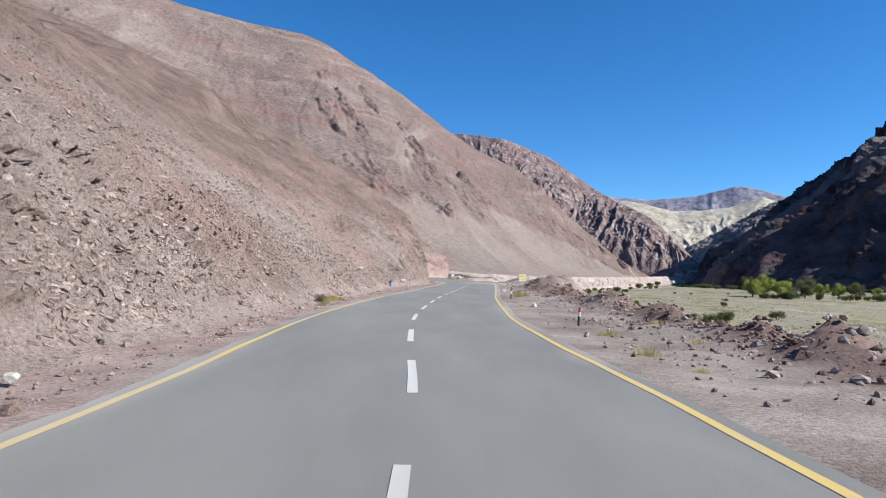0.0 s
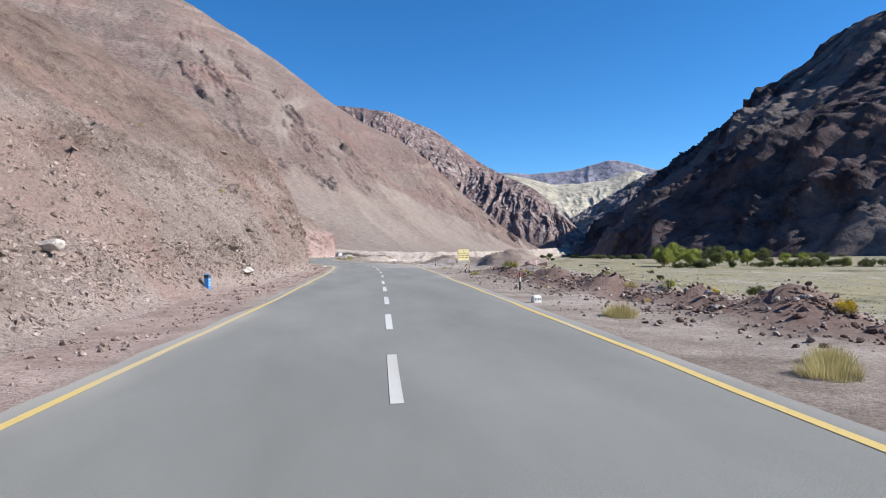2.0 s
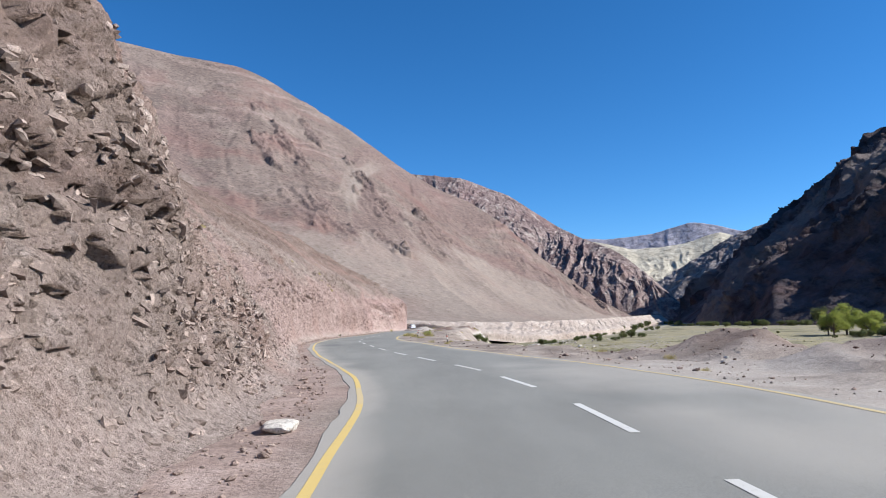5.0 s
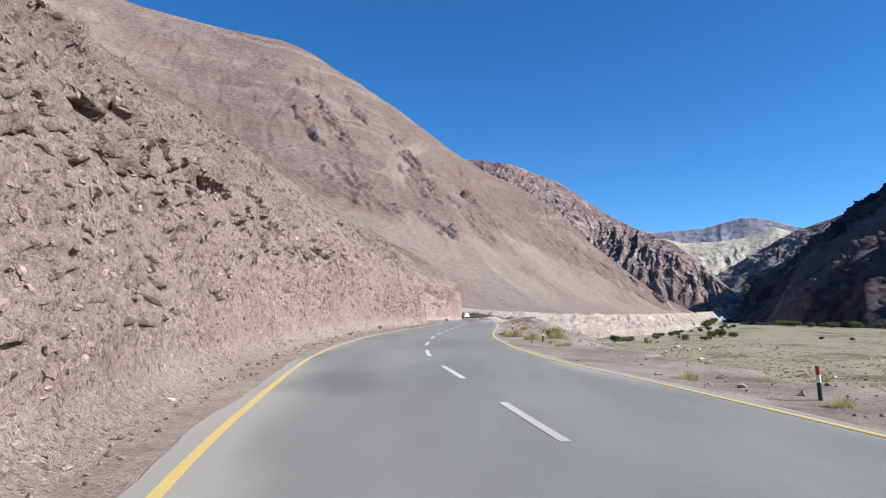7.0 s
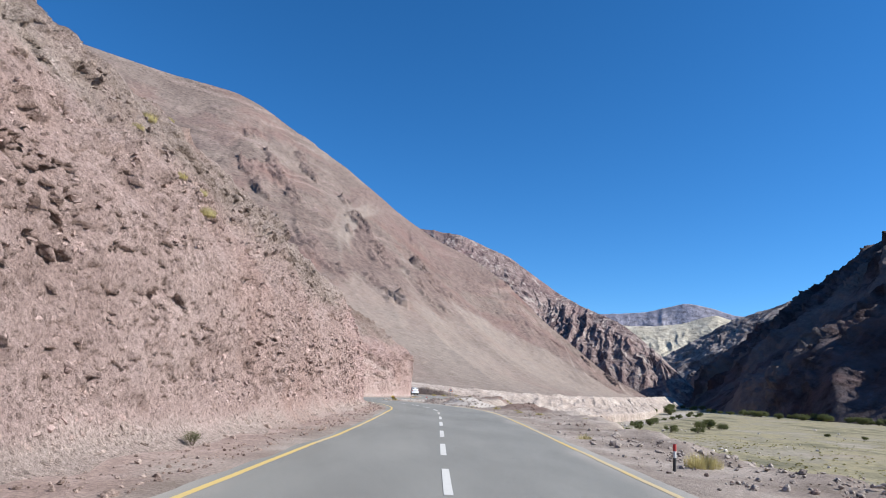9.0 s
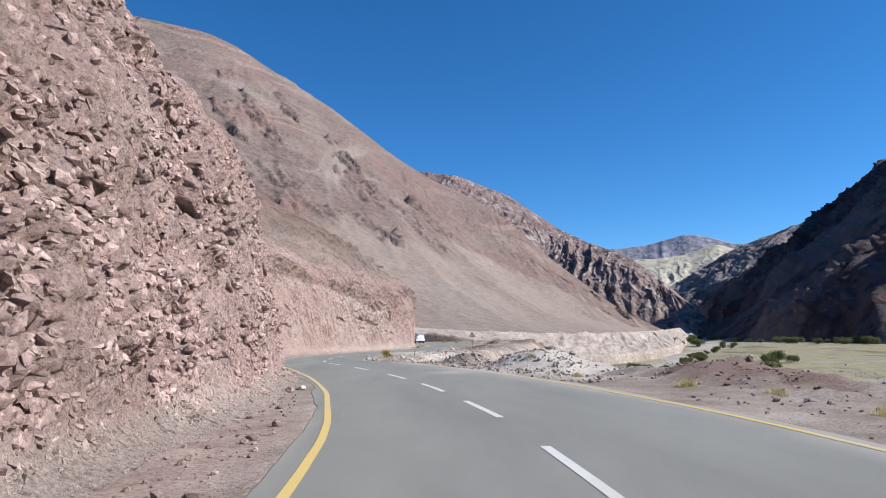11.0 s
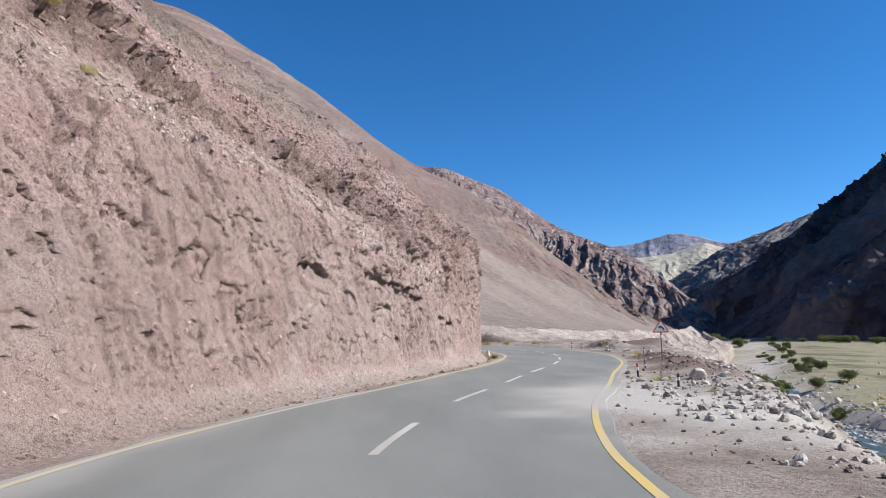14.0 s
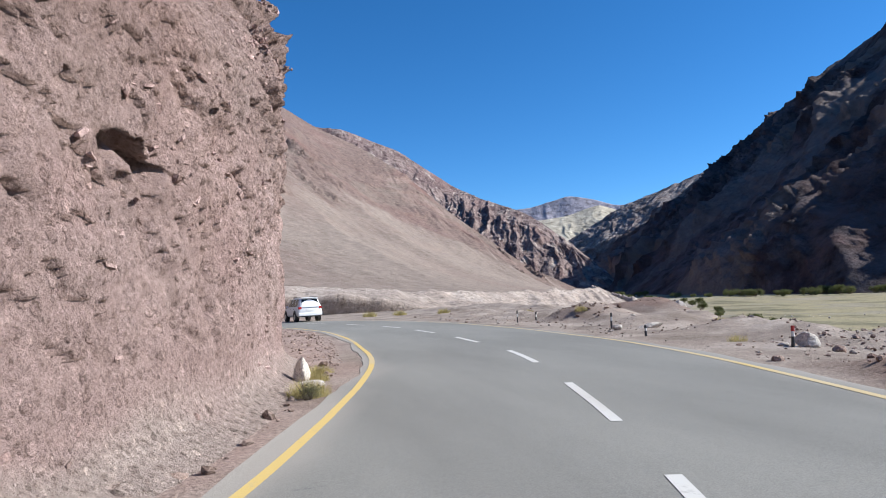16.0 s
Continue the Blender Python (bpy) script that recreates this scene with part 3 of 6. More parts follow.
# hollows in the face: y, height, reach along, reach up, depth
HOLLOWS = [(279.3, 3.0, 0.85, 0.27, 0.52), (278.2, 3.3, 0.75, 0.18, 0.42), (276.9, 3.45, 0.7, 0.15, 0.36), (280.4, 2.8, 0.4, 0.22, 0.42), (277.4, 2.35, 0.5, 0.15, 0.34), (262.0, 2.6, 0.9, 0.35, 0.6),
           (272.5, 3.2, 0.6, 0.25, 0.4), (284.1, 1.95, 0.55, 0.2, 0.8), (283.7, 3.6, 0.45, 0.3, 0.65), (286.1, 1.85, 0.3, 0.12, 0.5), (289.2, 4.4, 0.25, 0.09, 0.4), (286.6, 4.1, 0.2, 0.18, 0.6), (290.1, 2.85, 0.7, 0.12, 0.5), (282.8, 2.2, 0.3, 0.12, 0.4), (77.9, 3.0, 0.22, 0.5, 0.7), (79.1, 2.5, 0.25, 0.6, 0.55), (80.2, 2.2, 0.2, 0.4, 0.5), (74.0, 2.9, 0.3, 0.15, 0.4),
           (147.4, 5.3, 0.75, 0.48, 1.3), (149.2, 5.8, 0.4, 0.28, 0.5), (145.6, 5.3, 0.4, 0.2, 0.4), (144.6, 4.6, 0.35, 0.18, 0.45), (146.2, 5.8, 0.5, 0.2, 0.4),
           (138.6, 4.2, 0.4, 0.5, 0.9), (136.5, 5.0, 0.4, 0.32, 0.6), (137.8, 4.5, 0.25, 0.22, 0.5), (137.3, 3.3, 0.28, 0.24, 0.45), (140.8, 5.1, 0.32, 0.2, 0.5), (138.4, 3.8, 0.22, 0.16, 0.4), (136.9, 4.2, 0.3, 0.25, 0.5),
           (228.5, 4.1, 0.42, 0.45, 0.9), (227.9, 1.5, 0.5, 0.17, 0.5), (229.6, 1.0, 0.4, 0.2, 0.4), (226.0, 1.4, 0.45, 0.2, 0.5), (225.0, 3.5, 0.4, 0.22, 0.5), (224.9, 2.5, 0.3, 0.2, 0.4), (225.6, 2.5, 0.3, 0.15, 0.35), (225.3, 2.0, 0.5, 0.22, 0.4), (224.2, 1.4, 0.35, 0.2, 0.45),
           (14.0, 3.6, 0.8, 0.4, 0.7), (17.2, 3.9, 0.7, 0.5, 0.7)]


def cutting(name, ys, counts):
    soft = 1.6
    c = [along(ys, BANKS, k, soft) for k in range(6)]
    foot, fb, fh, bb, bh = c[1:]
    zb = road_z(ys)
    wob = 0.5 * fbm(ys * 0.16, 0 * ys, 3, 101)
    bx = np.stack([foot + 0.9, foot + 0.22, foot - 0.08 * fb - 0.02, foot - fb, foot - bb, foot - bb - 9, foot - bb - 30, foot - bb - 75], 1)
    bz = np.stack([zb - 0.13, zb + 0.05, zb + 0.38, zb + fh, zb + bh, zb + bh + 6.6, zb + bh + 19, zb + bh + 38], 1)
    bx[:, 3:5] += wob[:, None] * 0.5
    q = np.concatenate([np.arange(n) / n + m for m, n in enumerate(counts)] + [[7.0]])
    k = np.minimum(q.astype(int), 6)
    f = q - k
    X = bx[:, k] * (1 - f) + bx[:, k + 1] * f
    Z = bz[:, k] * (1 - f) + bz[:, k + 1] * f
    for _ in range(counts[2] * counts[2] // 700 + 1):
        X[:, 1:-1] = 0.25 * X[:, :-2] + 0.5 * X[:, 1:-1] + 0.25 * X[:, 2:]
        Z[:, 1:-1] = 0.25 * Z[:, :-2] + 0.5 * Z[:, 1:-1] + 0.25 * Z[:, 2:]
    Y = ys[:, None] + 0 * X
    tx, tz = np.gradient(X, axis=1), np.gradient(Z, axis=1)
    ln = np.hypot(tx, tz) + 1e-6
    nx = tz / ln
    du = np.stack([np.gradient(X, axis=0), np.gradient(Y, axis=0), np.gradient(Z, axis=0)], -1)
    ds = np.stack([tx, 0 * tx, tz], -1)
    N = np.cross(du, ds)
    N /= np.linalg.norm(N, axis=-1, keepdims=True) + 1e-9
    for _ in range(6):
        N[1:-1] = (N[:-2] + N[1:-1] + N[2:]) / 3
    N /= np.linalg.norm(N, axis=-1, keepdims=True) + 1e-9
    S = np.concatenate([np.zeros((len(ys), 1)), np.cumsum(np.hypot(np.diff(X, axis=1), np.diff(Z, axis=1)), axis=1)], 1)
    steep = smooth((nx - 0.45) / 0.35)
    up = smooth((Z - zb[:, None] - 0.15) / 1.2)
    far = smooth((S - 18) / 25)
    height = Z - zb[:, None]
    # a pale stony bed dips along the face, with a band of crags above it and packed clay below
    bed_at = np.interp(Y, [232, 251, 258, 264, 270, 276, 284], [7.8, 7.6, 7.3, 6.8, 6.1, 5.6, 3.8]) + 0.5 * fbm(Y * 0.1, 0 * Y, 3, 301)
    last = smooth((Y - 281) / 4)
    calm = smooth((Y - 231) / 3) * smooth((bed_at - 0.5 - height + 0.6 * fbm(Y * 0.4, S * 0.4, 3, 319)) / 0.8)
    ledge = smooth((Y - 238) / 6) * smooth((284 - Y) / 8) * smooth((height - bed_at - 0.3) / 0.5) * smooth((bed_at + 3.0 - height + 1.2 * fbm(Y * 0.2, S * 0.3, 3, 321)) / 1.0)
    # two rows of bedded rock in the slope before the first bend
    rows = smooth(1.4 - np.abs(height - 2.9 + 0.5 * fbm(Y * 0.1, 0 * Y, 3, 325)) / 0.5) + smooth(1.4 - np.abs(height - 6.0 + 0.8 * fbm(Y * 0.08, 0 * Y, 3, 327)) / 0.7)
    ledge = np.maximum(ledge, smooth((Y - 56) / 8) * smooth((106 - Y) / 5) * rows * smooth((fbm(Y * 0.25, S * 0.3, 3, 329) + 0.25) / 0.3))
    d = 0.5 * fbm(Y * 0.13, S * 0.13, 3, 111) * (0.35 + 0.9 * far)
    gully = ridged(Y * 0.5 + 0.3 * fbm(Y * 0.6, S * 0.6, 3, 5), S * 0.06, 4, 121)
    d = d - steep * 0.10 * (gully - 0.9)
    d = d + 0.10 * fbm(Y * 0.7, S * 0.8, 6, 131, 0.52)
    flute = ridged(Y * 1.5 + 0.25 * fbm(Y * 1.2, S * 0.8, 3, 25), S * 0.13, 3, 127)
    d = d - steep * (0.085 + 0.02 * smooth((Y - 258) / 8) - 0.05 * smooth((Y - 283) / 4)) * smooth((flute - 0.95) / 0.4) * smooth((Y - 112) / 10)
    bend_y, bend_s = Y + 0.30 * fbm(Y * 1.3, S * 1.3, 4, 31), S + 0.30 * fbm(Y * 1.3, S * 1.3, 4, 37)
    high_up = smooth((Z - zb[:, None] - 3.2 + 1.5 * fbm(Y * 0.08, 0 * Y, 2, 33)) / 2.0)
    crag = smooth((fbm(Y * 0.10, S * 0.2, 4, 161) + 0.12 + 0.5 * smooth((Y - 196) / 8) * smooth((231 - Y) / 4) + 0.25 * (Y < 112) + 0.35 * high_up * (Y > 215)) / 0.35) * (1 - 0.75 * far) * (1 - 0.8 * calm)
    crag = np.maximum(crag, ledge)
    harsh = np.interp(Y, [0, 105, 125, 200, 229, 236], [1.5, 1.5, 0.9, 1.2, 1.2, 0.45]) * (1 - 0.6 * calm) + 1.2 * ledge + 0.9 * last * smooth((height - 2.2 + 0.8 * fbm(Y * 0.5, S * 0.5, 3, 323)) / 1.0)
    harsh = harsh + (1.1 * smooth((Y - 229) / 6) + 0.9 * smooth((Y - 116) / 8) * smooth((200 - Y) / 8)) * high_up * (1 - far)
    nest = smooth((fbm(Y * 0.5, S * 0.75, 4, 451) - 0.04 + 0.35 * crag * high_up) / 0.22) * (1 - 0.6 * calm)
    fretted = smooth((Y - 116) / 8) * smooth((205 - Y) / 8)
    # ledges that overhang, broken up by the grain of the rock
    for size, seed, deep in ((0.75, 401, 0.16), (1.9, 411, 0.10), (4.2, 421, 0.05)):
        f = bend_s * size + 1.1 * fbm(bend_y * size * 0.55, bend_s * size * 0.3, 4, seed)
        f = f - np.floor(f)
        here = smooth((fbm(bend_y * size * 0.8, bend_s * size * 1.1, 4, seed + 5) - 0.15) / 0.2)
        d = d + here * (0.15 + 0.55 * nest + 0.3 * crag) * deep * harsh * (1 - f)
    # sockets where stones fell out, and stones that stand proud
    for size, seed, edge, deep in ((1.1, 141, 0.45, 0.06), (2.3, 151, 0.38, 0.06)):
        pit = fbm(bend_y * size, bend_s * size * 1.5, 3, seed, 0.55)
        d = d - smooth((pit - edge) / 0.14) * deep * (0.22 + 0.78 * nest) * (0.6 + 0.4 * harsh)
        d = d + smooth((-pit - edge - 0.05) / 0.2) * deep * 0.45 * (0.3 + 0.7 * nest)
    # upright cracks
    crack = ridged(Y * 0.8 + 0.6 * fbm(Y * 0.7, S * 0.7, 4, 211), S * 0.16, 2, 221)
    d = d - 0.22 * smooth((crack - 1.33) / 0.12) * (0.3 + 0.7 * crag) * (0.3 + 0.7 * steep)
    own = lumps(bend_y * 0.9, bend_s * 1.1, 171)[1]
    d = d + crag * (own - 0.5) * np.interp(Y, [0, 226, 236], [0.16, 0.16, 0.07])
    d = d * up
    d = d * (1 + 1.3 * far)
    pits = 0.0
    for size, seed, edge, deep in ((1.0, 181, 0.66, 0.20), (2.2, 183, 0.52, 0.13), (4.4, 185, 0.42, 0.075)):
        many = 0.10 + 0.24 * high_up * fretted + 0.15 * ledge + 0.14 * nest + 0.10 * smooth((fbm(Y * 0.22, S * 0.5, 3, seed + 40)) / 0.3)
        pit = fbm(bend_y * size, bend_s * size * 1.35, 3, seed, 0.5) + many - 0.24 - (0.30 if size < 2 else 0.12 if size < 4 else 0.04) * smooth((Y - 232) / 6) * (1 - ledge) - (0.14 - 0.36 * high_up if size < 2 else 0.05 - 0.12 * high_up if size < 4 else -0.10) * fretted
        pit = pit + (0.14 * smooth((height - 1.8) / 1.0) if size > 4 else 0.10 * smooth((height - 3.2) / 0.8) - 0.22) * last
        pits = np.maximum(pits, smooth((pit - edge) / 0.07) * deep)
    pits = pits * up * (1 - 0.8 * far) * np.interp(Y, [0, 108, 120, 196, 204, 226, 236], [1.1, 1.1, 0.9, 0.9, 1.1, 1.0, 0.7]) * (1 + 0.6 * ledge + 0.5 * high_up * fretted)
    for cy, cz, ry, rz, depth in HOLLOWS:
        r = np.hypot((Y - cy + 0.12 * fbm(Y * 3, Z * 3, 3, 7)) / ry, (Z - zb[:, None] - cz + 0.10 * fbm(Y * 2.5, Z * 2.5, 3, 6)) / rz) + 0.28 * fbm(Y * 4.5, Z * 4.5, 3, 9)
        pits = np.maximum(pits, depth * (0.62 if cy > 232 else 1.0) * smooth((1.1 - r) / 0.22) * (q[None, :] < 5))
    # thin cracks that part the packed clay into plates
    for size, seed in ((0.42, 501), (0.75, 511)):
        seam = np.abs(fbm(bend_y * size, bend_s * size * 0.5, 4, seed))
        split = smooth((fbm(Y * 0.35, S * 0.35, 3, seed + 3) + 0.02) / 0.12)
        d = d - 0.26 * smooth((0.04 - seam) / 0.022) * split * up * smooth((Y - 226) / 8) * (1 - last) * (q[None, :] < 4.5)
    jitter = np.random.default_rng(8)
    d = d + jitter.normal(0, 0.011, d.shape) * up * (1 - 0.35 * smooth((Y - 224) / 10)) * (1 - 0.5 * calm)
    V = np.stack([X, Y, Z], -1) + N * (d - pits)[..., None]
    V[..., 2] += 0.75 * pits
    stony_bed = smooth(1 - np.abs(height - bed_at) / 0.8 + 0.6 * fbm(Y * 0.5, Z * 0.9, 4, 303)) * smooth((Y - 236) / 8) * (1 - last)
    clay = smooth((Y - 118 + 14 * fbm(Y * 0.05, Z * 0.2, 3, 305)) / 16) * smooth((7.2 + 3.6 * smooth((Y - 205) / 20) - height + 1.2 * fbm(Y * 0.12, Z * 0.3, 4, 307)) / 2.0) * (0.62 + 0.38 * smooth((Y - 205) / 10)) * smooth((height - 0.12 + 0.15 * fbm(Y * 0.8, Z, 3, 309)) / 0.4)
    packed = calm * smooth((fbm(Y * 0.28, S * 0.35, 4, 315) + 0.42) / 0.2) * smooth((height - 0.2) / 0.4) * (1 - 0.6 * smooth((Y - 283) / 5))
    hillside = smooth((height - 7.0 - 2.0 * fretted - 5.0 * smooth((Y - 205) / 20) + 2.2 * fbm(Y * 0.05, S * 0.12, 4, 317)) / 3.5) * (1 - 0.85 * stony_bed)
    hillside = np.maximum(hillside, np.maximum(0.5 * ledge, 0.4 * last * smooth((height - 3.6 + 0.8 * fbm(Y * 0.3, S * 0.4, 4, 331)) / 1.2)))
    return grid_object(name, V, CUTTING, {"hillside": hillside, "clay": clay, "packed": packed, "gravel_bed": np.maximum(0.45 * stony_bed, 0.45 * smooth((0.75 - height + 0.2 * fbm(Y * 0.7, Z, 3, 311)) / 0.5))}), V, N, steep * up, crag, clay, stony_bed


FACES = [cutting("roadside_cutting", np.concatenate([np.arange(-40, 0, 0.5), np.arange(0, 110, 0.11), np.arange(110, 214.2, 0.085)]), (3, 5, 56, 46, 30, 16, 6)),
         cutting("roadside_cutting", np.concatenate([np.arange(213.6, 302, 0.06), np.arange(302, 342, 0.25)]), (3, 6, 80, 62, 34, 16, 8))]
for face in FACES:
    tagged(face[0], "pinkish brown earth cutting studded with stones", "hillside", kind="structure")


# ---------------- mountains ----------------
def massif(name, foot, crest, rows, cols, power, ribs, crags, material, seed, back=None, lean=0.0, top=0.25, low=0.35, matched=False, dress=None, gain=0.5):
    """A mountainside between its foot and its crest, with a far side behind. ribs: size across, depth; crags: size, depth.
    matched: the rows of foot and crest belong together. dress: a function that adds relief and gives marks."""
    F, C = np.array(foot, float), np.array(crest, float)
    lengths = [np.concatenate([[0], np.cumsum(np.linalg.norm(np.diff(p[:, :2], axis=0), axis=1))]) for p in (F, C)]
    if matched:
        lengths = [lengths[0] + lengths[1]] * 2

    def spread(p, t, n):
        u = np.linspace(0, 1, n)
        o = np.stack([np.interp(u, t / t[-1], p[:, j]) for j in range(3)], 1)
        w = max(3, n // 40)
        ker = np.ones(w) / w
        pad = np.pad(o, ((w, w), (0, 0)), mode="edge")
        return np.stack([np.convolve(pad[:, j], ker, "same")[w:-w] for j in range(3)], 1)
    A, B = spread(F, lengths[0], cols), spread(C, lengths[1], cols)
    v = np.linspace(0, 1, rows)[:, None]
    XY = A[None, :, :2] * (1 - v[..., None]) + B[None, :, :2] * v[..., None]
    h = np.power(v, power)
    Z = A[None, :, 2] * (1 - h) + B[None, :, 2] * h
    length = np.concatenate([[0], np.cumsum(np.linalg.norm(np.diff(B[:, :2], axis=0), axis=1))])
    U = length[None, :] + 0 * Z
    H = np.linalg.norm(B - A, axis=1)[None, :] * v
    out = A[:, :2] - B[:, :2]
    out = out / np.linalg.norm(out, axis=1)[:, None]
    hold = smooth(v * 5) * (low + (1 - low) * v) * (1 - (1 - top) * smooth((v - 0.55) / 0.45))
    w = fbm(U / ribs[0] * 0.6, H / ribs[0] * 0.6, 3, seed)
    r = ridged((U + lean * H) / ribs[0] + 0.35 * w, H / ribs[0] * 0.22, 6, seed + 1, gain) - 0.95
    g = fbm(U / crags[0], H / crags[0], 6, seed + 2, 0.55)
    ends = np.linspace(0, 1, cols)[None, :]
    ease = smooth(ends * 14) * smooth((1 - ends) * 14)
    d = (ribs[1] * r + crags[1] * g) * hold
    marks = None
    if dress:
        more, marks = dress(U, H, v, Z, w)
        d = d + more
    d = d * ease
    XY = XY + out[None] * (0.8 * d)[..., None]
    Z = Z + 0.6 * d
    V = np.concatenate([XY, Z[..., None]], -1)
    behind = []
    for k in range(1, 7):
        b = V[-1].copy()
        b[:, :2] -= out * (back or 120) * k / 3
        b[:, 2] -= (back or 120) * 0.22 * k
        behind.append(b)
    V = np.concatenate([V, np.array(behind)], 0)
    if marks:
        marks = {k: np.concatenate([m + 0 * Z, np.zeros((6, cols))], 0) for k, m in marks.items()}
    return grid_object(name, V, material, marks)


def scree_dress(U, H, v, Z, w):
    """Gullies, rock teeth, tilted beds and the smooth fans of the brown mountain."""
    fan_top = 0.40 + 0.16 * fbm(U / 140, 0 * U, 3, 231) + 0.06 * fbm(U / 30, H / 60, 3, 233)
    fan = smooth((fan_top - v) / 0.07)
    gully = ridged((U - 0.25 * H) / 46 + 0.5 * w, H / 420, 4, 235, 0.55)
    relief = -0.9 * smooth((gully - 1.22) / 0.25) * smooth((v - 0.25) * 5) * smooth((0.99 - v) * 12) * (1 - 0.8 * fan)
    relief = relief + 0.6 * (ridged((U - 0.2 * H) / 13 + 0.4 * w, H / 60, 4, 237, 0.6) - 0.9) * (1 - fan) * smooth((0.97 - v) * 12)
    patch = fbm(U / 42, H / 75, 4, 239) + 0.22 * smooth((gully - 1.0) / 0.3)
    bare = 0.6 * smooth((patch - 0.62) / 0.12) * smooth((v - 0.2) * 8) * smooth((0.95 - v) * 9) * (1 - 0.75 * fan)
    # the few crags that stand clear of the scree
    for u, at, wide, tall in ((598, 0.69, 11, 0.085), (567, 0.645, 7, 0.06), (680, 0.645, 10, 0.11), (650, 0.335, 16, 0.03), (634, 0.83, 9, 0.05), (742, 0.62, 8, 0.06)):
        r = np.hypot((U - u - 60 * (at - v)) / wide, (v - at) / tall) + 0.5 * fbm(U / 9, H / 22, 4, 255)
        bare = np.maximum(bare, smooth((1.05 - r) / 0.35))
    teeth = ridged((U + 0.25 * H) / 7, H / 26, 5, 241, 0.68) - 0.9
    relief = relief + bare * (1.2 + 4.6 * teeth)
    chute = smooth((ridged((U - 0.5 * H) / 105 + 0.3 * w, H / 900, 3, 243) - 1.18) / 0.22) * smooth((0.93 - v) * 6) * (1 - bare)
    tilt = Z + 0.13 * U + 20 * fbm(U / 130, H / 130, 3, 245) + 3 * fbm(U / 25, H / 25, 3, 246)
    high = smooth((v - 0.44 + 0.22 * fbm(U / 90, H / 90, 3, 247)) * 7)
    bands = smooth((np.sin(tilt / 3.6 + 2.0 * np.sin(tilt / 11)) - 0.1) / 0.6) * high * smooth((fbm(U / 70, H / 35, 4, 253) + 0.25) / 0.5)
    ledge = smooth((np.sin(tilt / 5.2 + 1.3 * np.sin(tilt / 17)) - 0.72) / 0.2) * high * smooth((fbm(U / 60, H / 60, 3, 249) + 0.1) / 0.2)
    relief = relief + 1.6 * ledge
    return relief, {"scree": np.maximum(fan * (0.72 + 0.28 * fbm(U / 30, H / 90, 4, 251)), 0.8 * chute), "strata": bands * (1 - 0.6 * chute), "bare_rock": np.maximum(bare, 0.6 * ledge), "rusty": smooth((fbm(U / 75, H / 90, 4, 257) - 0.02) / 0.18) * smooth((v - 0.3) * 5) * (1 - 0.7 * fan)}


def bank_dress(U, H, v, Z, w):
    """A level bench halfway up the bank, broken by gullies."""
    bench = 0.42 + 0.07 * fbm(U / 60, 0 * U, 3, 731)
    return 4.2 * (1 - smooth((v - bench) / 0.05)) * smooth(v * 8) + 0.5 * (ridged(U / 3.5, H / 14, 3, 733) - 0.9) * smooth(v * 6) * smooth((1 - v) * 6), {"ledge": smooth(1 - np.abs(v - bench - 0.03) / 0.035) * smooth((fbm(U / 18, 0 * U, 3, 735) + 0.3) / 0.3)}


def rib_dress(U, H, v, Z, w):
    """Buttresses and steep couloirs of the shaded mountain."""
    hold = smooth(v * 12) * (1 - 0.80 * smooth((v - 0.74) / 0.26))
    bend = 0.5 * fbm(U / 150, H / 150, 3, 429)
    big = ridged((U + 0.20 * H) / 210 + bend, H / 900, 2, 431, 0.5) - 0.8
    ribs = ridged((U - 0.10 * H) / 66 + 0.8 * bend, H / 330, 6, 433, 0.68) - 1.15
    where = 0.35 + 0.65 * smooth((fbm(U / 150, H / 170, 3, 435) + 0.3) / 0.5)
    beds = (Z + 0.35 * U + 10 * bend) / 17
    beds = beds - np.floor(beds)
    relief = hold * (12 * big + 23 * ribs * where + 1.2 * (1 - beds) * smooth(beds * 6) * where) - 12 * smooth(v * 40) * (1 - 0.8 * smooth((v - 0.74) / 0.26))
    # the scree mark's pale streaks also stand in for sunlit ribs
    return relief, {"scree": smooth((fbm((U - 0.10 * H) / 45, H / 300, 4, 441) - 0.12) / 0.25)}


terrace = massif("pale_terrace_bank",
                 [(-60, 350, -0.5), (-20, 354, -0.5), (13, 357, -1.0), (34, 361, -5.5), (55, 376, -8.2), (86, 414, -8.4), (120, 470, -8.4), (188, 610, -8.4), (262, 757, -8.4), (326, 873, -8.4)],
                 [(-60, 366, 2.6), (-22, 372, 3.2), (16, 380, 2.4), (38, 395, 1.6), (62, 419, 1.0), (92, 456, 0.9), (124, 513, 1.2), (190, 646, 1.6), (262, 789, 2.8), (325, 905, 2.4)],
                 64, 760, 1.25, (11, 1.2), (5, 0.6), PALE_BANK, 701, 30, 0.0, 0.6, matched=True, dress=bank_dress)
tagged(terrace, "pale eroded gravel bank at the mountain's foot", "bank", kind="structure")
talus = massif("scree_mountain",
               [(-330, 40, 25), (-190, 230, 16), (-95, 330, 6), (-40, 366, 0.5), (0, 376, 0.8), (34, 398, 0.2), (66, 428, -0.4), (106, 500, -0.4), (174, 640, -0.4), (252, 786, -3)],
               [(-620, 560, 430), (-450, 780, 380), (-335, 845, 338), (-255, 880, 328), (-182, 907, 323), (-150, 919, 309), (-110, 930, 285), (-56, 941, 254), (14, 957, 203), (60, 970, 178), (103, 975, 160), (140, 932, 122), (180, 884, 70), (225, 825, 20), (262, 780, -7)],
               260, 620, 1.5, (120, 5), (30, 1.6), MOUNTAIN, 201, 150, 0.0, 0.22, dress=scree_dress)
tagged(talus, "brown scree mountain with gullies and rock bands", "mountain", kind="structure")
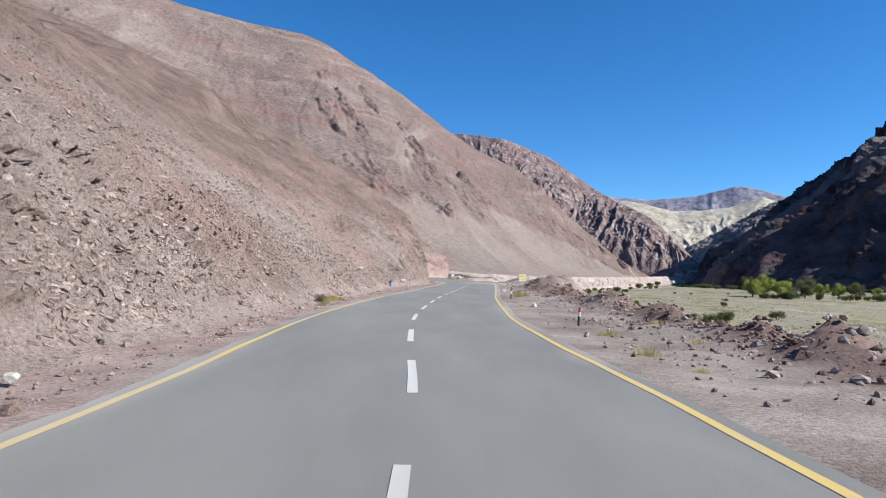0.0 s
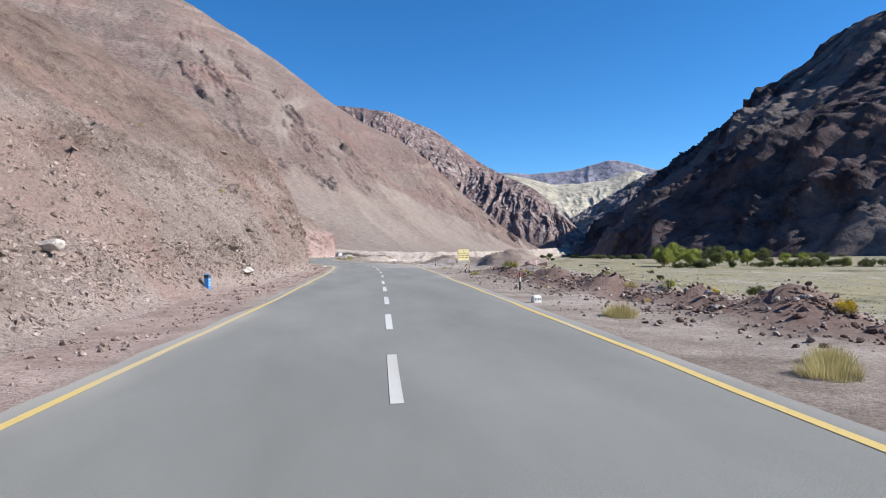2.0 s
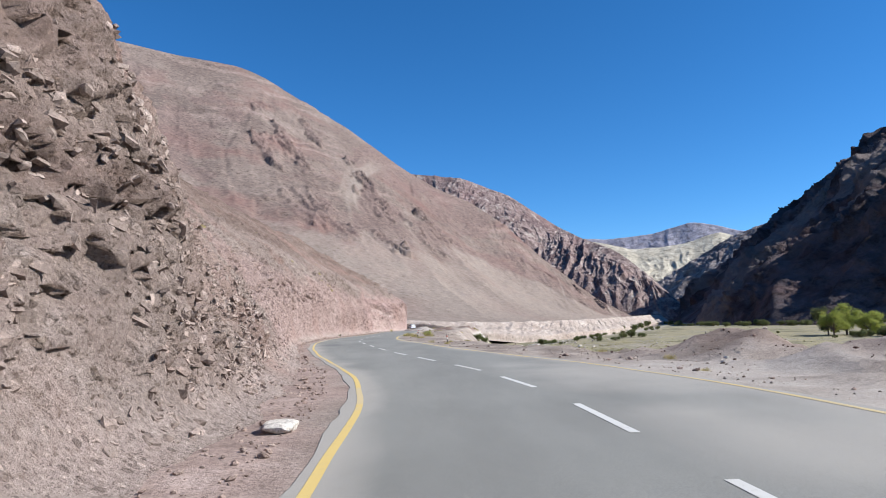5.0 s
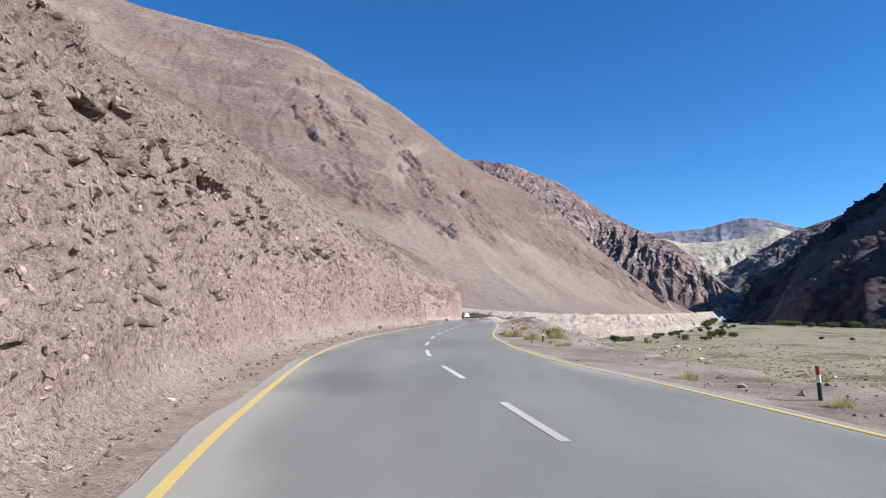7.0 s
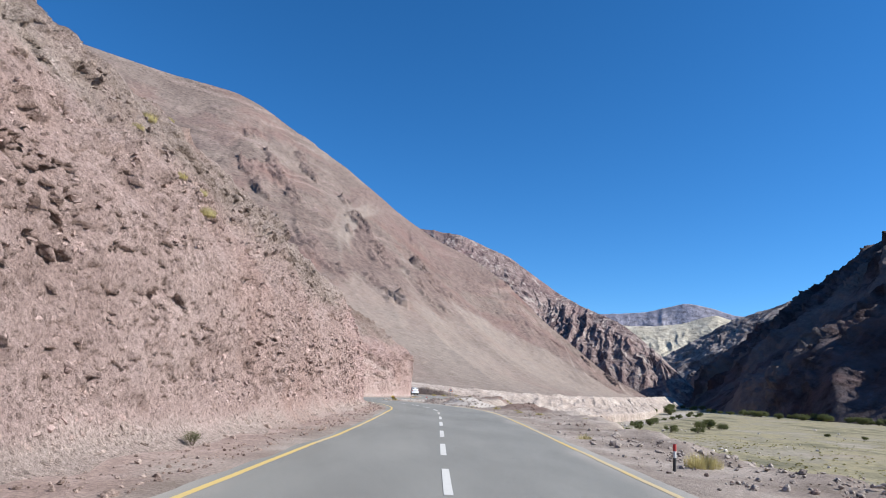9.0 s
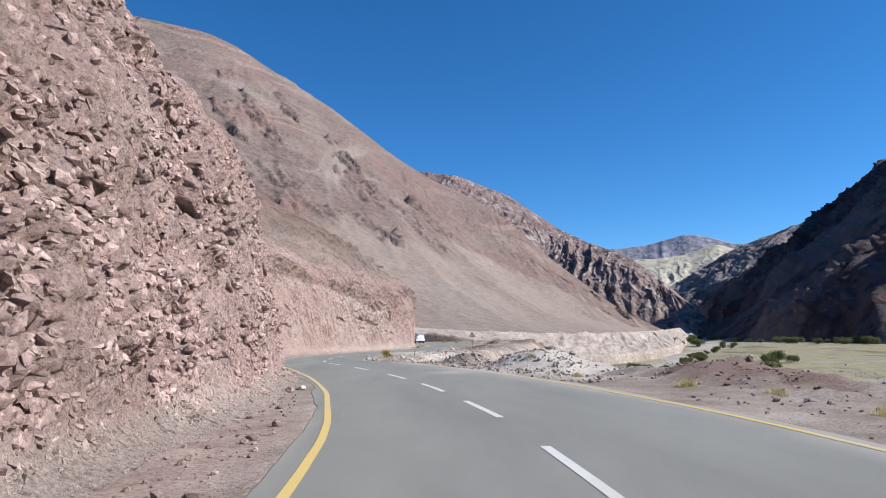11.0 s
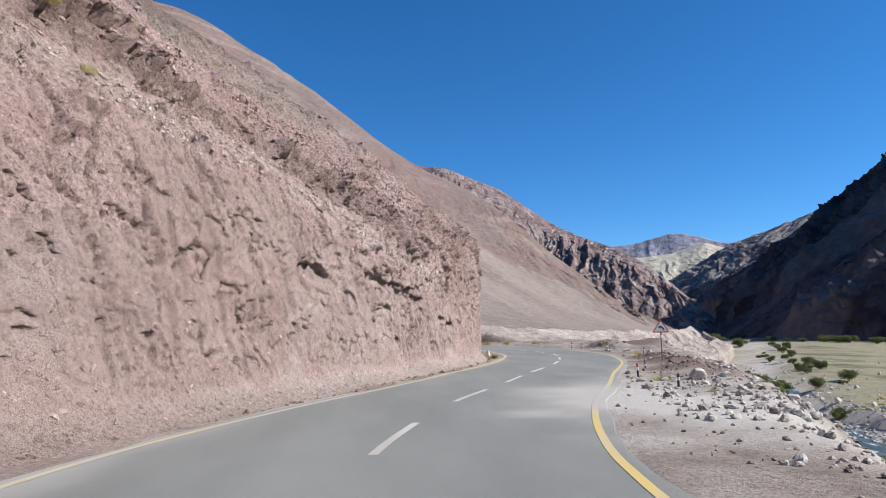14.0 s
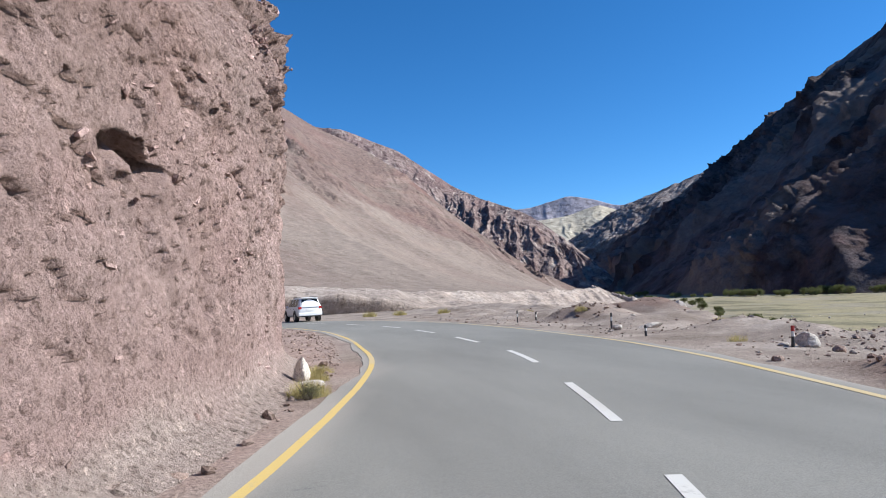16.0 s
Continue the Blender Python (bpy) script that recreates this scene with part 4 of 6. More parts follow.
cliff = massif("cliff_ridge",
               [(-70, 1320, 60), (60, 1200, 40), (190, 1080, 20), (270, 1000, 4), (330, 960, -4), (365, 940, -5), (395, 960, -5)],
               [(-90, 1440, 295), (40, 1400, 296), (133, 1370, 278), (220, 1358, 240), (303, 1319, 172), (326, 1230, 138), (355, 1148, 107), (374, 1057, 58), (398, 985, 4)],
               260, 560, 0.74, (30, 12), (14, 2.5), CLIFF, 301, 120, 0.05, 0.16, gain=0.60)
tagged(cliff, "steep ribbed rock cliff, purple brown and tan", "mountain", kind="structure")
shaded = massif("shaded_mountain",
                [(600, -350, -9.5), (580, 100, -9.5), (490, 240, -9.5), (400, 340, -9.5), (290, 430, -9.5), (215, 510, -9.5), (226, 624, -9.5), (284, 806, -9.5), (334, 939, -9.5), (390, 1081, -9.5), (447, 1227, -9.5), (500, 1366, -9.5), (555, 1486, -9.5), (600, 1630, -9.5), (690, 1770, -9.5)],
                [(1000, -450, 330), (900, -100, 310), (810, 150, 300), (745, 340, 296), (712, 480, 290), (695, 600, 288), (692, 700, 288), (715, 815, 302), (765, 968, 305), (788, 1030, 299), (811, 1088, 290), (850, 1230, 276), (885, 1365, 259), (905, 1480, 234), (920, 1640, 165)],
                260, 560, 0.97, (120, 6), (14, 2.0), SHADE_TONED_ROCK, 401, 150, -0.1, 0.20, 0.6, True, rib_dress)
tagged(shaded, "dark craggy mountainside, shade partly put into its colour", "mountain", kind="structure")
spur = massif("ribbed_spur",
              [(1000, 1420, -9.5), (820, 1500, -9.5), (740, 1560, -9.5), (690, 1640, -9.5), (650, 1740, -9.5), (625, 1830, -9.5), (615, 1910, -9.5), (620, 1980, -9.5), (650, 2060, -9.5)],
              [(1250, 1750, 330), (1118, 1822, 286), (1077, 1850, 266), (1016, 1890, 247), (951, 1930, 218), (922, 1946, 198), (870, 1975, 165), (816, 2000, 136), (740, 2040, 60)],
              160, 320, 0.8, (60, 26), (30, 8), SPUR_ROCK, 451, 120, 0.3, 0.25, matched=True, gain=0.58)
tagged(spur, "grey ribbed rock spur", "mountain", kind="structure")
pale = massif("far_pale_mountain",
              [(350, 2000, -10), (700, 2050, -10), (1000, 2150, -10), (1500, 2150, -10)],
              [(200, 2900, 300), (719, 2950, 331), (823, 2950, 335), (923, 2950, 317), (1022, 2950, 294), (1147, 2950, 298), (1271, 2950, 313), (1346, 2950, 339), (1421, 2950, 360), (1483, 2950, 346), (1570, 2950, 318), (2100, 2900, 300)],
              170, 380, 1.0, (190, 36), (60, 7), PALE_ROCK, 501, 300, top=0.10, gain=0.58)
tagged(pale, "far cream coloured sunlit mountains", "mountain", kind="structure")
violet = massif("far_violet_mountain",
                [(500, 3300, 0), (1200, 3250, 0), (2200, 3100, 0)],
                [(400, 3950, 470), (900, 3850, 462), (1188, 3767, 435), (1416, 3688, 452), (1530, 3640, 480), (1600, 3611, 498), (1719, 3556, 470), (1824, 3504, 428), (1975, 3420, 420), (2500, 3200, 430)],
                110, 300, 1.0, (220, 45), (90, 10), HAZE_VIOLET_ROCK, 601, 400, top=0.15, gain=0.58)
tagged(violet, "distant violet grey mountain crest", "mountain", kind="structure")


# ---------------- stones ----------------
rng = np.random.default_rng(5)


def stone_shape(rough, seed, detail=1):
    """An angular stone about one metre across: places and faces."""
    bm = bmesh.new()
    bmesh.ops.create_icosphere(bm, subdivisions=detail, radius=0.5)
    r = random.Random(seed)
    cuts = [(Vector((r.uniform(-1, 1), r.uniform(-1, 1), r.uniform(-1, 1))).normalized(), r.uniform(0.26, 0.42)) for _ in range(7)]
    for v in bm.verts:
        v.co += v.co.normalized() * rough * noise.noise(v.co * 2.3 + Vector((seed, 0, 0)))
        for n, d in cuts:
            over = v.co.dot(n) - d
            if over > 0:
                v.co -= n * over * 0.92
    return bm


def arrays(bm):
    bm.verts.ensure_lookup_table()
    bm.verts.index_update()
    v = np.array([tuple(k.co) for k in bm.verts])
    f = np.array([[k.index for k in p.verts] for p in bm.faces])
    bm.free()
    return v, f


PEBBLES = [arrays(stone_shape(0.12, k)) for k in range(8)]


def strew(name, places, sizes, material, sink=0.3, flat=0.7):
    """Many stones joined into one mesh."""
    vs, fs, base = [], [], 0
    for p, size in zip(places, sizes):
        v, f = PEBBLES[rng.integers(len(PEBBLES))]
        a, tilt = rng.uniform(0, 6.283), rng.uniform(-0.5, 0.5)
        sc = size * np.array([rng.uniform(0.7, 1.3), rng.uniform(0.7, 1.3), rng.uniform(0.5, 1.0) * flat * 1.3])
        w = v * sc
        w = np.stack([w[:, 0], w[:, 1] * math.cos(tilt) - w[:, 2] * math.sin(tilt), w[:, 1] * math.sin(tilt) + w[:, 2] * math.cos(tilt)], 1)
        w = np.stack([w[:, 0] * math.cos(a) - w[:, 1] * math.sin(a), w[:, 0] * math.sin(a) + w[:, 1] * math.cos(a), w[:, 2]], 1)
        vs.append(w + p + np.array([0, 0, size * (0.5 - sink) * flat]))
        fs.append(f + base)
        base += len(v)
    return soup_object(name, np.concatenate(vs), np.concatenate(fs), material)


def on_ground(x, y):
    return float(ground_z(np.array([float(x)]), np.array([float(y)]))[0])


# gravel along both verges
n = 9000
ly = rng.uniform(2, 325, n)
lu = 0.45 + rng.exponential(1.1, n)
pick = lu < np.interp(ly, [r[0] for r in BANKS], [0] * len(BANKS)) + 3.2
lx = centre(ly) - along(ly, EDGES, 1) - 0.25 - lu
foot_x = along(ly, BANKS, 1, 1.6)
pick &= lx > foot_x - 0.1
ly, lx = ly[pick], lx[pick]
lz = np.maximum(ground_z(lx, ly), road_z(ly) - 0.1)
sizes = np.clip(rng.lognormal(-2.95, 0.55, len(ly)), 0.03, 0.24)
tagged(strew("verge_gravel", np.stack([lx, ly, lz], 1), sizes, STONE), "loose stones and gravel at the foot of the cutting", "gravel", kind="stuff")
n = 14000
ry = rng.uniform(2, 335, n)
ru = 0.4 + rng.gamma(1.6, 3.4, n)
rx = centre(np.minimum(ry, 318)) + along(ry, EDGES, 2) + 0.2 + ru
pick = (ru < 24) & (fbm(rx * 0.25, ry * 0.25, 3, 91) > -0.25)
rx, ry = rx[pick], ry[pick]
sizes = np.clip(rng.lognormal(-2.95, 0.55, len(ry)), 0.025, 0.28)
half = rng.random(len(ry)) < 0.5
P3 = np.stack([rx, ry, ground_z(rx, ry)], 1)
tagged(strew("verge_gravel", P3[half], sizes[half], STONE), "loose brown stones on the verge", "gravel", kind="stuff")
tagged(strew("verge_rubble", P3[~half], sizes[~half], GREY_STONE), "pale grey rubble on the verge", "rubble", kind="stuff")
# heaps of pale rubble beside the bend and stones along the stream
n = 9000
hx, hy = rng.normal(0, 1, n), rng.normal(0, 1, n)
heaps = np.array([(3.6, 236, 1.6, 4), (2.6, 243, 1.4, 3.5), (5.0, 254, 1.6, 4), (6.2, 246, 1.6, 4.5), (4.5, 240, 1.6, 4), (9.5, 238, 2.5, 5), (7.5, 268, 2.2, 4), (8.2, 12, 1.2, 5), (8.6, 30, 1.3, 7), (9.4, 50, 1.4, 9), (10.5, 68, 1.4, 6), (6.2, 229.5, 1.6, 4), (5.4, 236, 1.8, 4), (7, 178, 1.5, 6)])
which = rng.integers(len(heaps), size=n)
hx, hy = heaps[which, 0] + hx * heaps[which, 2], heaps[which, 1] + hy * heaps[which, 3]
ok = hx - centre(hy) > along(hy, EDGES, 2) + 0.6
hx, hy = hx[ok], hy[ok]
tagged(strew("rubble_heap", np.stack([hx, hy, ground_z(hx, hy)], 1), np.clip(rng.lognormal(-2.4, 0.5, len(hx)), 0.05, 0.32), GREY_STONE),
       "heaped pale grey rubble beside the road", "rubble", kind="stuff")
# clods of dug earth on the berm and the mounds
clod = np.random.default_rng(91)
n = 12000
cy = np.concatenate([clod.uniform(5, 84, n), np.concatenate([clod.normal(m[1], 0.6 * m[3], 260) for m in MOUNDS])])
cx = np.concatenate([8.4 + 0.045 * (cy[:n] - 28) + clod.normal(0, 1.15, n), np.concatenate([clod.normal(m[0], 0.6 * m[2], 260) for m in MOUNDS])])
ok = (cx - centre(cy) > along(cy, EDGES, 2) + 1.2) & (clod.random(len(cx)) < 0.15 + 0.85 * smooth((fbm(cx * 0.5, cy * 0.5, 4, 93) + 0.2) / 0.4))
cx, cy = cx[ok], cy[ok]
tagged(strew("earth_clods", np.stack([cx, cy, ground_z(cx, cy)], 1), np.clip(clod.lognormal(-2.75, 0.55, len(cx)), 0.04, 0.26), FRESH_EARTH), "dark reddish clods of freshly dug earth", "earth", kind="stuff")
n = 4200
fy = rng.uniform(238, 292, n)
fx = centre(fy) + HALF + along(fy, TERRACE, 1, 4) + rng.normal(1.6, 2.0, n)
ok = (fx - centre(fy) > along(fy, EDGES, 2) + 1.6) & (fbm(fx * 0.35, fy * 0.35, 3, 95) > -0.2)
fx, fy = fx[ok], fy[ok]
tagged(strew("flank_rubble", np.stack([fx, fy, ground_z(fx, fy)], 1), np.clip(rng.lognormal(-2.45, 0.6, len(fx)), 0.05, 0.36), PALE_STONE), "pale boulders and rubble down the flank of the spur", "rubble", kind="stuff")
spread = np.random.default_rng(77)
n = 2200
by = spread.uniform(275, 297, n)
bu = 0.7 + spread.gamma(2.2, 1.9, n)
bx = centre(by) + along(by, EDGES, 2) + bu
ok = (bu < 11) & (fbm(bx * 0.5, by * 0.3, 3, 99) > -0.1)
bx, by = bx[ok], by[ok]
tagged(strew("verge_rubble", np.stack([bx, by, ground_z(bx, by)], 1), np.clip(spread.lognormal(-2.9, 0.55, len(bx)), 0.03, 0.28), STONE), "brown rubble on the low mounds beside the road", "rubble", kind="stuff")
n = 6000
sy = np.where(rng.random(n) < 0.6, rng.uniform(235, 350, n), rng.uniform(90, 420, n))
sx = stream_x(sy) + rng.normal(0, 3.6, n)
tagged(strew("stream_stones", np.stack([sx, sy, ground_z(sx, sy)], 1), np.clip(rng.lognormal(-1.5, 0.6, n), 0.1, 1.1), PALE_STONE),
       "washed pale boulders along the stream bed", "boulders", kind="stuff")
n = 3500
vx, vy = 14 + rng.gamma(1.5, 32, n), rng.uniform(5, 420, n)
ok = fbm(vx * 0.06, vy * 0.06, 3, 97) > -0.15
vx, vy = vx[ok], vy[ok]
vz = ground_z(vx, vy)
ok = vz < -5.2
tagged(strew("meadow_stones", np.stack([vx, vy, vz], 1)[ok], np.clip(rng.lognormal(-1.5, 0.65, ok.sum()), 0.08, 1.4), PALE_STONE),
       "pale stones strewn over the meadow", "stones", kind="stuff")
# chips and ledges of rock that stick out of the slopes
CHIP_FACES = np.array([(0, 1, 3, 2), (4, 6, 7, 5), (0, 4, 5, 1), (2, 3, 7, 6), (0, 2, 6, 4), (1, 5, 7, 3)])


def chips(name, P, N, sizes, material, length=(0.9, 2.6), thick=(0.3, 0.75), proud=(0.5, 1.0), turn=0.45, attributes=None, broken=False):
    """Angular blocks set into a slope at the places P, standing out along N; broken: many-sided lumps."""
    n = len(P)
    up = np.array([0.0, 0.0, 1.0])
    e3 = N + rng.normal(0, 0.3, (n, 3))
    e3 /= np.linalg.norm(e3, axis=1, keepdims=True)
    e1 = np.cross(up, e3)
    e1 /= np.linalg.norm(e1, axis=1, keepdims=True) + 1e-9
    e2 = np.cross(e3, e1)
    a = rng.normal(0, turn, n)[:, None]
    e1, e2 = e1 * np.cos(a) + e2 * np.sin(a), e2 * np.cos(a) - e1 * np.sin(a)
    dims = np.stack([rng.uniform(*length, n), rng.uniform(*thick, n), rng.uniform(*proud, n)], 1) * sizes[:, None] * 0.5
    if broken:
        kind = rng.integers(len(PEBBLES), size=n)
        shape = np.stack([v for v, f in PEBBLES])[kind] * 2.3 * rng.uniform(0.8, 1.15, (n, len(PEBBLES[0][0]), 1))
        F = PEBBLES[0][1]
    else:
        corners = np.array([[1 if k & 4 else -1, 1 if k & 2 else -1, 1 if k & 1 else -1] for k in range(8)])
        shape = corners[None] * rng.uniform(0.5, 1.1, (n, 8, 3))
        F = CHIP_FACES
    q = shape * dims[:, None, :]
    V = P[:, None, :] + q[..., :1] * e1[:, None, :] + q[..., 1:2] * e2[:, None, :] + q[..., 2:] * e3[:, None, :]
    m = V.shape[1]
    F = (np.arange(n)[:, None, None] * m + F[None]).reshape(-1, F.shape[1])
    return soup_object(name, V.reshape(-1, 3).tolist(), F.tolist(), material, False, {k: np.repeat(v, m) for k, v in (attributes or {}).items()})


def bedded_stone(v, f, material):
    me = bpy.data.meshes.new("stone")
    me.from_pydata((v * 1.15).tolist(), [], f.tolist())
    for key, value in (("clay", 0.8), ("gravel_bed", 0.0)):
        me.attributes.new(key, "FLOAT", "POINT").data.foreach_set("value", [value] * len(v))
    me.materials.append(material)
    return me


CHIP_ROCK = soil("bedded_rock", big=0.5, fine=14.0, relief=0.02, beds=True, islands=True)
BEDDED = [bedded_stone(v, f, CHIP_ROCK) for v, f in PEBBLES]
for (ob, V, N, steep, crag, clay, bed), n, most, skip in ((FACES[0], 150000, 35000, (60, 4)), (FACES[1], 110000, 23000, (4, 120))):
    nr, nc = V.shape[:2]
    ri, ci = rng.integers(skip[0], nr - skip[1], n), (4 + rng.beta(1.05, 1.6, n) * (nc - 30)).astype(int)
    yy, high = V[ri, ci, 1], V[ri, ci, 2]
    coarse = np.interp(yy, [0, 108, 122, 192, 202, 228, 235, 400], [1, 1, 0.65, 0.65, 1, 1, 0.25, 0.25])
    clump = smooth((fbm(yy * 0.5, high * 0.75, 4, 451) + 0.08 + 0.25 * coarse) / 0.3)
    chance = (0.06 + 0.9 * clump) * (0.3 + 0.7 * np.maximum(crag[ri, ci], coarse)) * np.interp(high, [-0.1, 0.8, 5, 8, 40], [0.8, 0.8, 0.75, 1.0, 0.8]) * (0.35 + 0.65 * np.maximum(coarse, smooth((high - 6) / 2))) + 0.5 * bed[ri, ci]
    chance = chance * np.interp(yy, [0, 108, 120, 185, 198, 213.5, 214.5, 232, 240, 400], [0.8, 0.8, 0.45, 0.45, 1.2, 1.2, 0.36, 0.42, 0.4, 0.4]) * (1 + 1.5 * smooth((yy - 284) / 4)) * (1 - 0.45 * smooth((yy - 48) / 6) * smooth((104 - yy) / 4)) * (1 + 2.2 * smooth((yy - 230) / 6) * smooth((high - 4.5) / 1.5))
    chance = chance * (1 - 0.65 * smooth((yy - 231) / 4) * smooth((6.2 - high) / 1.5))
    keep = rng.random(n) < chance
    ri, ci = ri[keep][:most], ci[keep][:most]
    yy, high = V[ri, ci, 1], V[ri, ci, 2]
    coarse = np.maximum(np.interp(yy, [0, 108, 122, 192, 202, 228, 235, 400], [1, 1, 0.55, 0.55, 1, 1, 0.1, 0.1]), smooth((high - 6) / 3) * 0.8)
    size = np.clip(rng.lognormal(-2.85, 0.55, len(ri)) * (1 + 0.9 * coarse), 0.03, 0.11 + 0.10 * coarse) * np.interp(high, [0, 12, 40], [1, 1, 1.5])
    big = size > np.where(yy > 112, 0.10, 0.16)
    # the largest stones of the buttress, each a piece of its own
    single = np.zeros(len(ri), bool)
    near_by = np.flatnonzero((yy > 215) & (yy < 231.5) & (high < 6.5))
    single[near_by[np.argsort(size[near_by])[-300:]]] = True
    for i, j, sz in zip(ri[single], ci[single], size[single]):
        stone = new("stone", BEDDED[rng.integers(len(BEDDED))])
        stone.parent = ob
        p = V[i, j] - N[i, j] * sz * 0.12
        stone.matrix_basis = pose(*p, *rng.uniform(-30, 30, 2), rng.uniform(0, 360)) @ Matrix.Diagonal((sz * 1.45, sz * 1.0, sz * 0.7, 1))
    big, small = big & ~single, ~big & ~single
    for part_of, broken, sink in ((big, True, 0.12), (small, False, 0.10)):
        i, j, sz = ri[part_of], ci[part_of], size[part_of]
        tagged(chips("cutting_stones", V[i, j] - N[i, j] * (sz * sink)[:, None], N[i, j], sz, CHIP_ROCK, attributes={"clay": clay[i, j], "gravel_bed": bed[i, j]}, broken=broken,
                     length=(0.9, 1.8) if broken else (0.9, 2.6), thick=(0.5, 1.1) if broken else (0.3, 0.75)), "angular stones and ledges bedded in the earth face", "stones", kind="stuff")

ROCKS = {}
for k in range(6):
    bm = stone_shape(0.16, 40 + k, 3)
    for v in bm.verts:
        v.co.z = max(v.co.z, -0.3) + 0.3
        v.co += v.co.normalized() * 0.02 * noise.noise(v.co * 9)
    for mt, nm in ((STONE, "brown"), (PALE_STONE, "pale"), (GREY_STONE, "grey")):
        ROCKS[k, nm] = mesh_of("rock", bm.copy(), mt)
    bm.free()


def rock(x, y, size, tone="brown", k=0, tall=1.0, wide=1.0, turn=0.0, z=None, label="", group="rocks beside the road"):
    ob = new("rock", ROCKS[k % 6, tone])
    zz = on_ground(x, y) if z is None else z
    ob.matrix_basis = Matrix.Translation((x, y, zz - 0.04 * size)) @ pose(0, 0, 0, 0, 0, turn) @ Matrix.Diagonal((size * wide, size, size * tall, 1))
    return tagged(ob, label or {"brown": "brown angular rock lying on the verge", "pale": "pale angular rock lying on gravel", "grey": "grey angular rock lying on gravel"}[tone], "rock", group)


# blocks lodged in the earth face
rock(-3.75, 71.4, 0.6, "pale", 1, 0.6, 1.9, 80, 0.5, "long pinkish pale boulder on the cutting's slope")
rock(-6.6, 55.5, 0.5, "pale", 4, 0.8, 1.3, 20, 1.55, "pale boulder lying on the earth slope")
for k, (x, y, z, sz, wide) in enumerate(((-8.0, 158.8, 4.8, 0.3, 1.0), (-8.5, 166.5, 6.0, 0.6, 1.2), (-7.85, 160.1, 3.35, 0.26, 1.0), (-8.7, 175.7, 7.0, 0.35, 1.6), (-4.5, 274.4, 5.2, 0.36, 1.3), (-3.4, 219.4, 3.9, 0.34, 1.2), (-7.9, 94.2, 9.4, 0.5, 1.3))):
    rock(x, y, sz, "pale" if k in (0, 2) else "brown", k, 0.75, wide, 35 * k, z, "pale block lodged in the earth face" if k in (0, 2) else "brown block lodged in the earth face", "blocks in the cutting")
rock(-0.85, 91.2, 0.34, "brown", 2, 0.7, 1.3, 20, 0.15)
rock(-0.2, 102.0, 0.5, "pale", 3, 0.45, 1.5, 70, None, "flat pale rock by the yellow line")
rock(4.3, 30.2, 0.24, "pale", 0, 0.9, 1.2, 10, None, "whitish rock beside the yellow line")
rock(17.5, 92.6, 1.5, "brown", 4, 0.85, 1.0, 40, None, "large pinkish boulder at the terrace edge")
rock(16.4, 91.0, 1.2, "brown", 2, 0.7, 1.2, 110, None, "large pinkish boulder at the terrace edge")
rock(18.7, 92.9, 0.9, "pale", 1, 0.6, 1.4, 70, None, "pale split boulder at the terrace edge")
rock(6.9, 272.8, 0.55, "pale", 5, 0.85, 1.2, 30, None, "round whitish boulder on spilt dust")
rock(8.2, 273.6, 0.4, "pale", 2, 0.7, 1.5, 10)
rock(-0.55, 246.4, 0.5, "grey", 3, 0.3, 1.4, 20, None, "flat pale slab of grey stone on the verge")
rock(-0.8, 244.9, 0.26, "grey", 1, 1.5, 0.7, 0, None, "upright grey stone beside the yellow line")
for i, (x, y, sz) in enumerate(((-1.2, 248.0, 0.34), (-1.15, 248.25, 0.28), (-1.2, 248.1, 0.24), (-0.75, 248.0, 0.22), (-0.5, 245.5, 0.25))):
    rock(x, y, sz, "grey", i, 0.6, 1.3, 40 * i, on_ground(x, y) + (0.22 if i == 2 else 0), "small grey stone in a low pile")
rock(14.95, 295.0, 0.5, "pale", 0, 0.8, 1.0, 30, None, "pale split boulder with a dark hollow")
rock(16.9, 304.2, 0.6, "pale", 2, 0.6, 1.8, 10, None, "long pale rock lying on the terrace")
rock(15.2, 303.5, 0.35, "pale", 3, 0.8, 1.2, 50)
rock(4.5, 295.4, 0.4, "pale", 1, 1.5, 0.8, 20, None, "pale stone leaning at the foot of the cutting")
rock(4.55, 294.2, 0.45, "pale", 4, 0.6, 1.2, 70, None, "pale stone at the foot of the cutting")
r = random.Random(12)
for k in range(150):
    y = r.uniform(6, 330)
    if r.random() < 0.35:
        x = float(along(y, BANKS, 1)) + r.uniform(0.1, 0.9)
        sz, z = r.uniform(0.1, 0.26), float(road_z(y)) + 0.0
        if y > 296:
            continue
        rock(x, y, sz, r.choice(("brown", "brown", "brown", "pale")), k, r.uniform(0.5, 0.9), r.uniform(0.9, 1.5), r.uniform(0, 360), z)
    else:
        x = float(centre(min(y, 315)) + along(y, EDGES, 2)) + r.uniform(1.6, 13)
        rock(x, y, r.uniform(0.09, 0.24), r.choice(("brown", "brown", "brown", "brown", "pale")), k, r.uniform(0.5, 0.9), r.uniform(0.9, 1.5), r.uniform(0, 360))

# ---------------- water ----------------
wm, wt, wb = nodes_of("stream_water", 0.28, 0.4)
foam = grey_ramp(wt, noise_node(wt, 0.9, 9, 0.75, (1.6, 0.6, 1)), 0.53, 0.62)
wt.links.new(mixed(wt, foam, (0.065, 0.08, 0.072), (0.60, 0.62, 0.60)), wb.inputs["Base Color"])
wt.links.new(mixed(wt, foam, (0.3, 0.3, 0.3), (0.75, 0.75, 0.75)), wb.inputs["Roughness"])
bumped(wt, wb, [(noise_node(wt, 1.6, 6, 0.65, (1.4, 0.7, 1)), 0.5, 0.18)])
wy = np.arange(-58, 352, 0.6)
wu = np.linspace(-2.6, 2.6, 9)
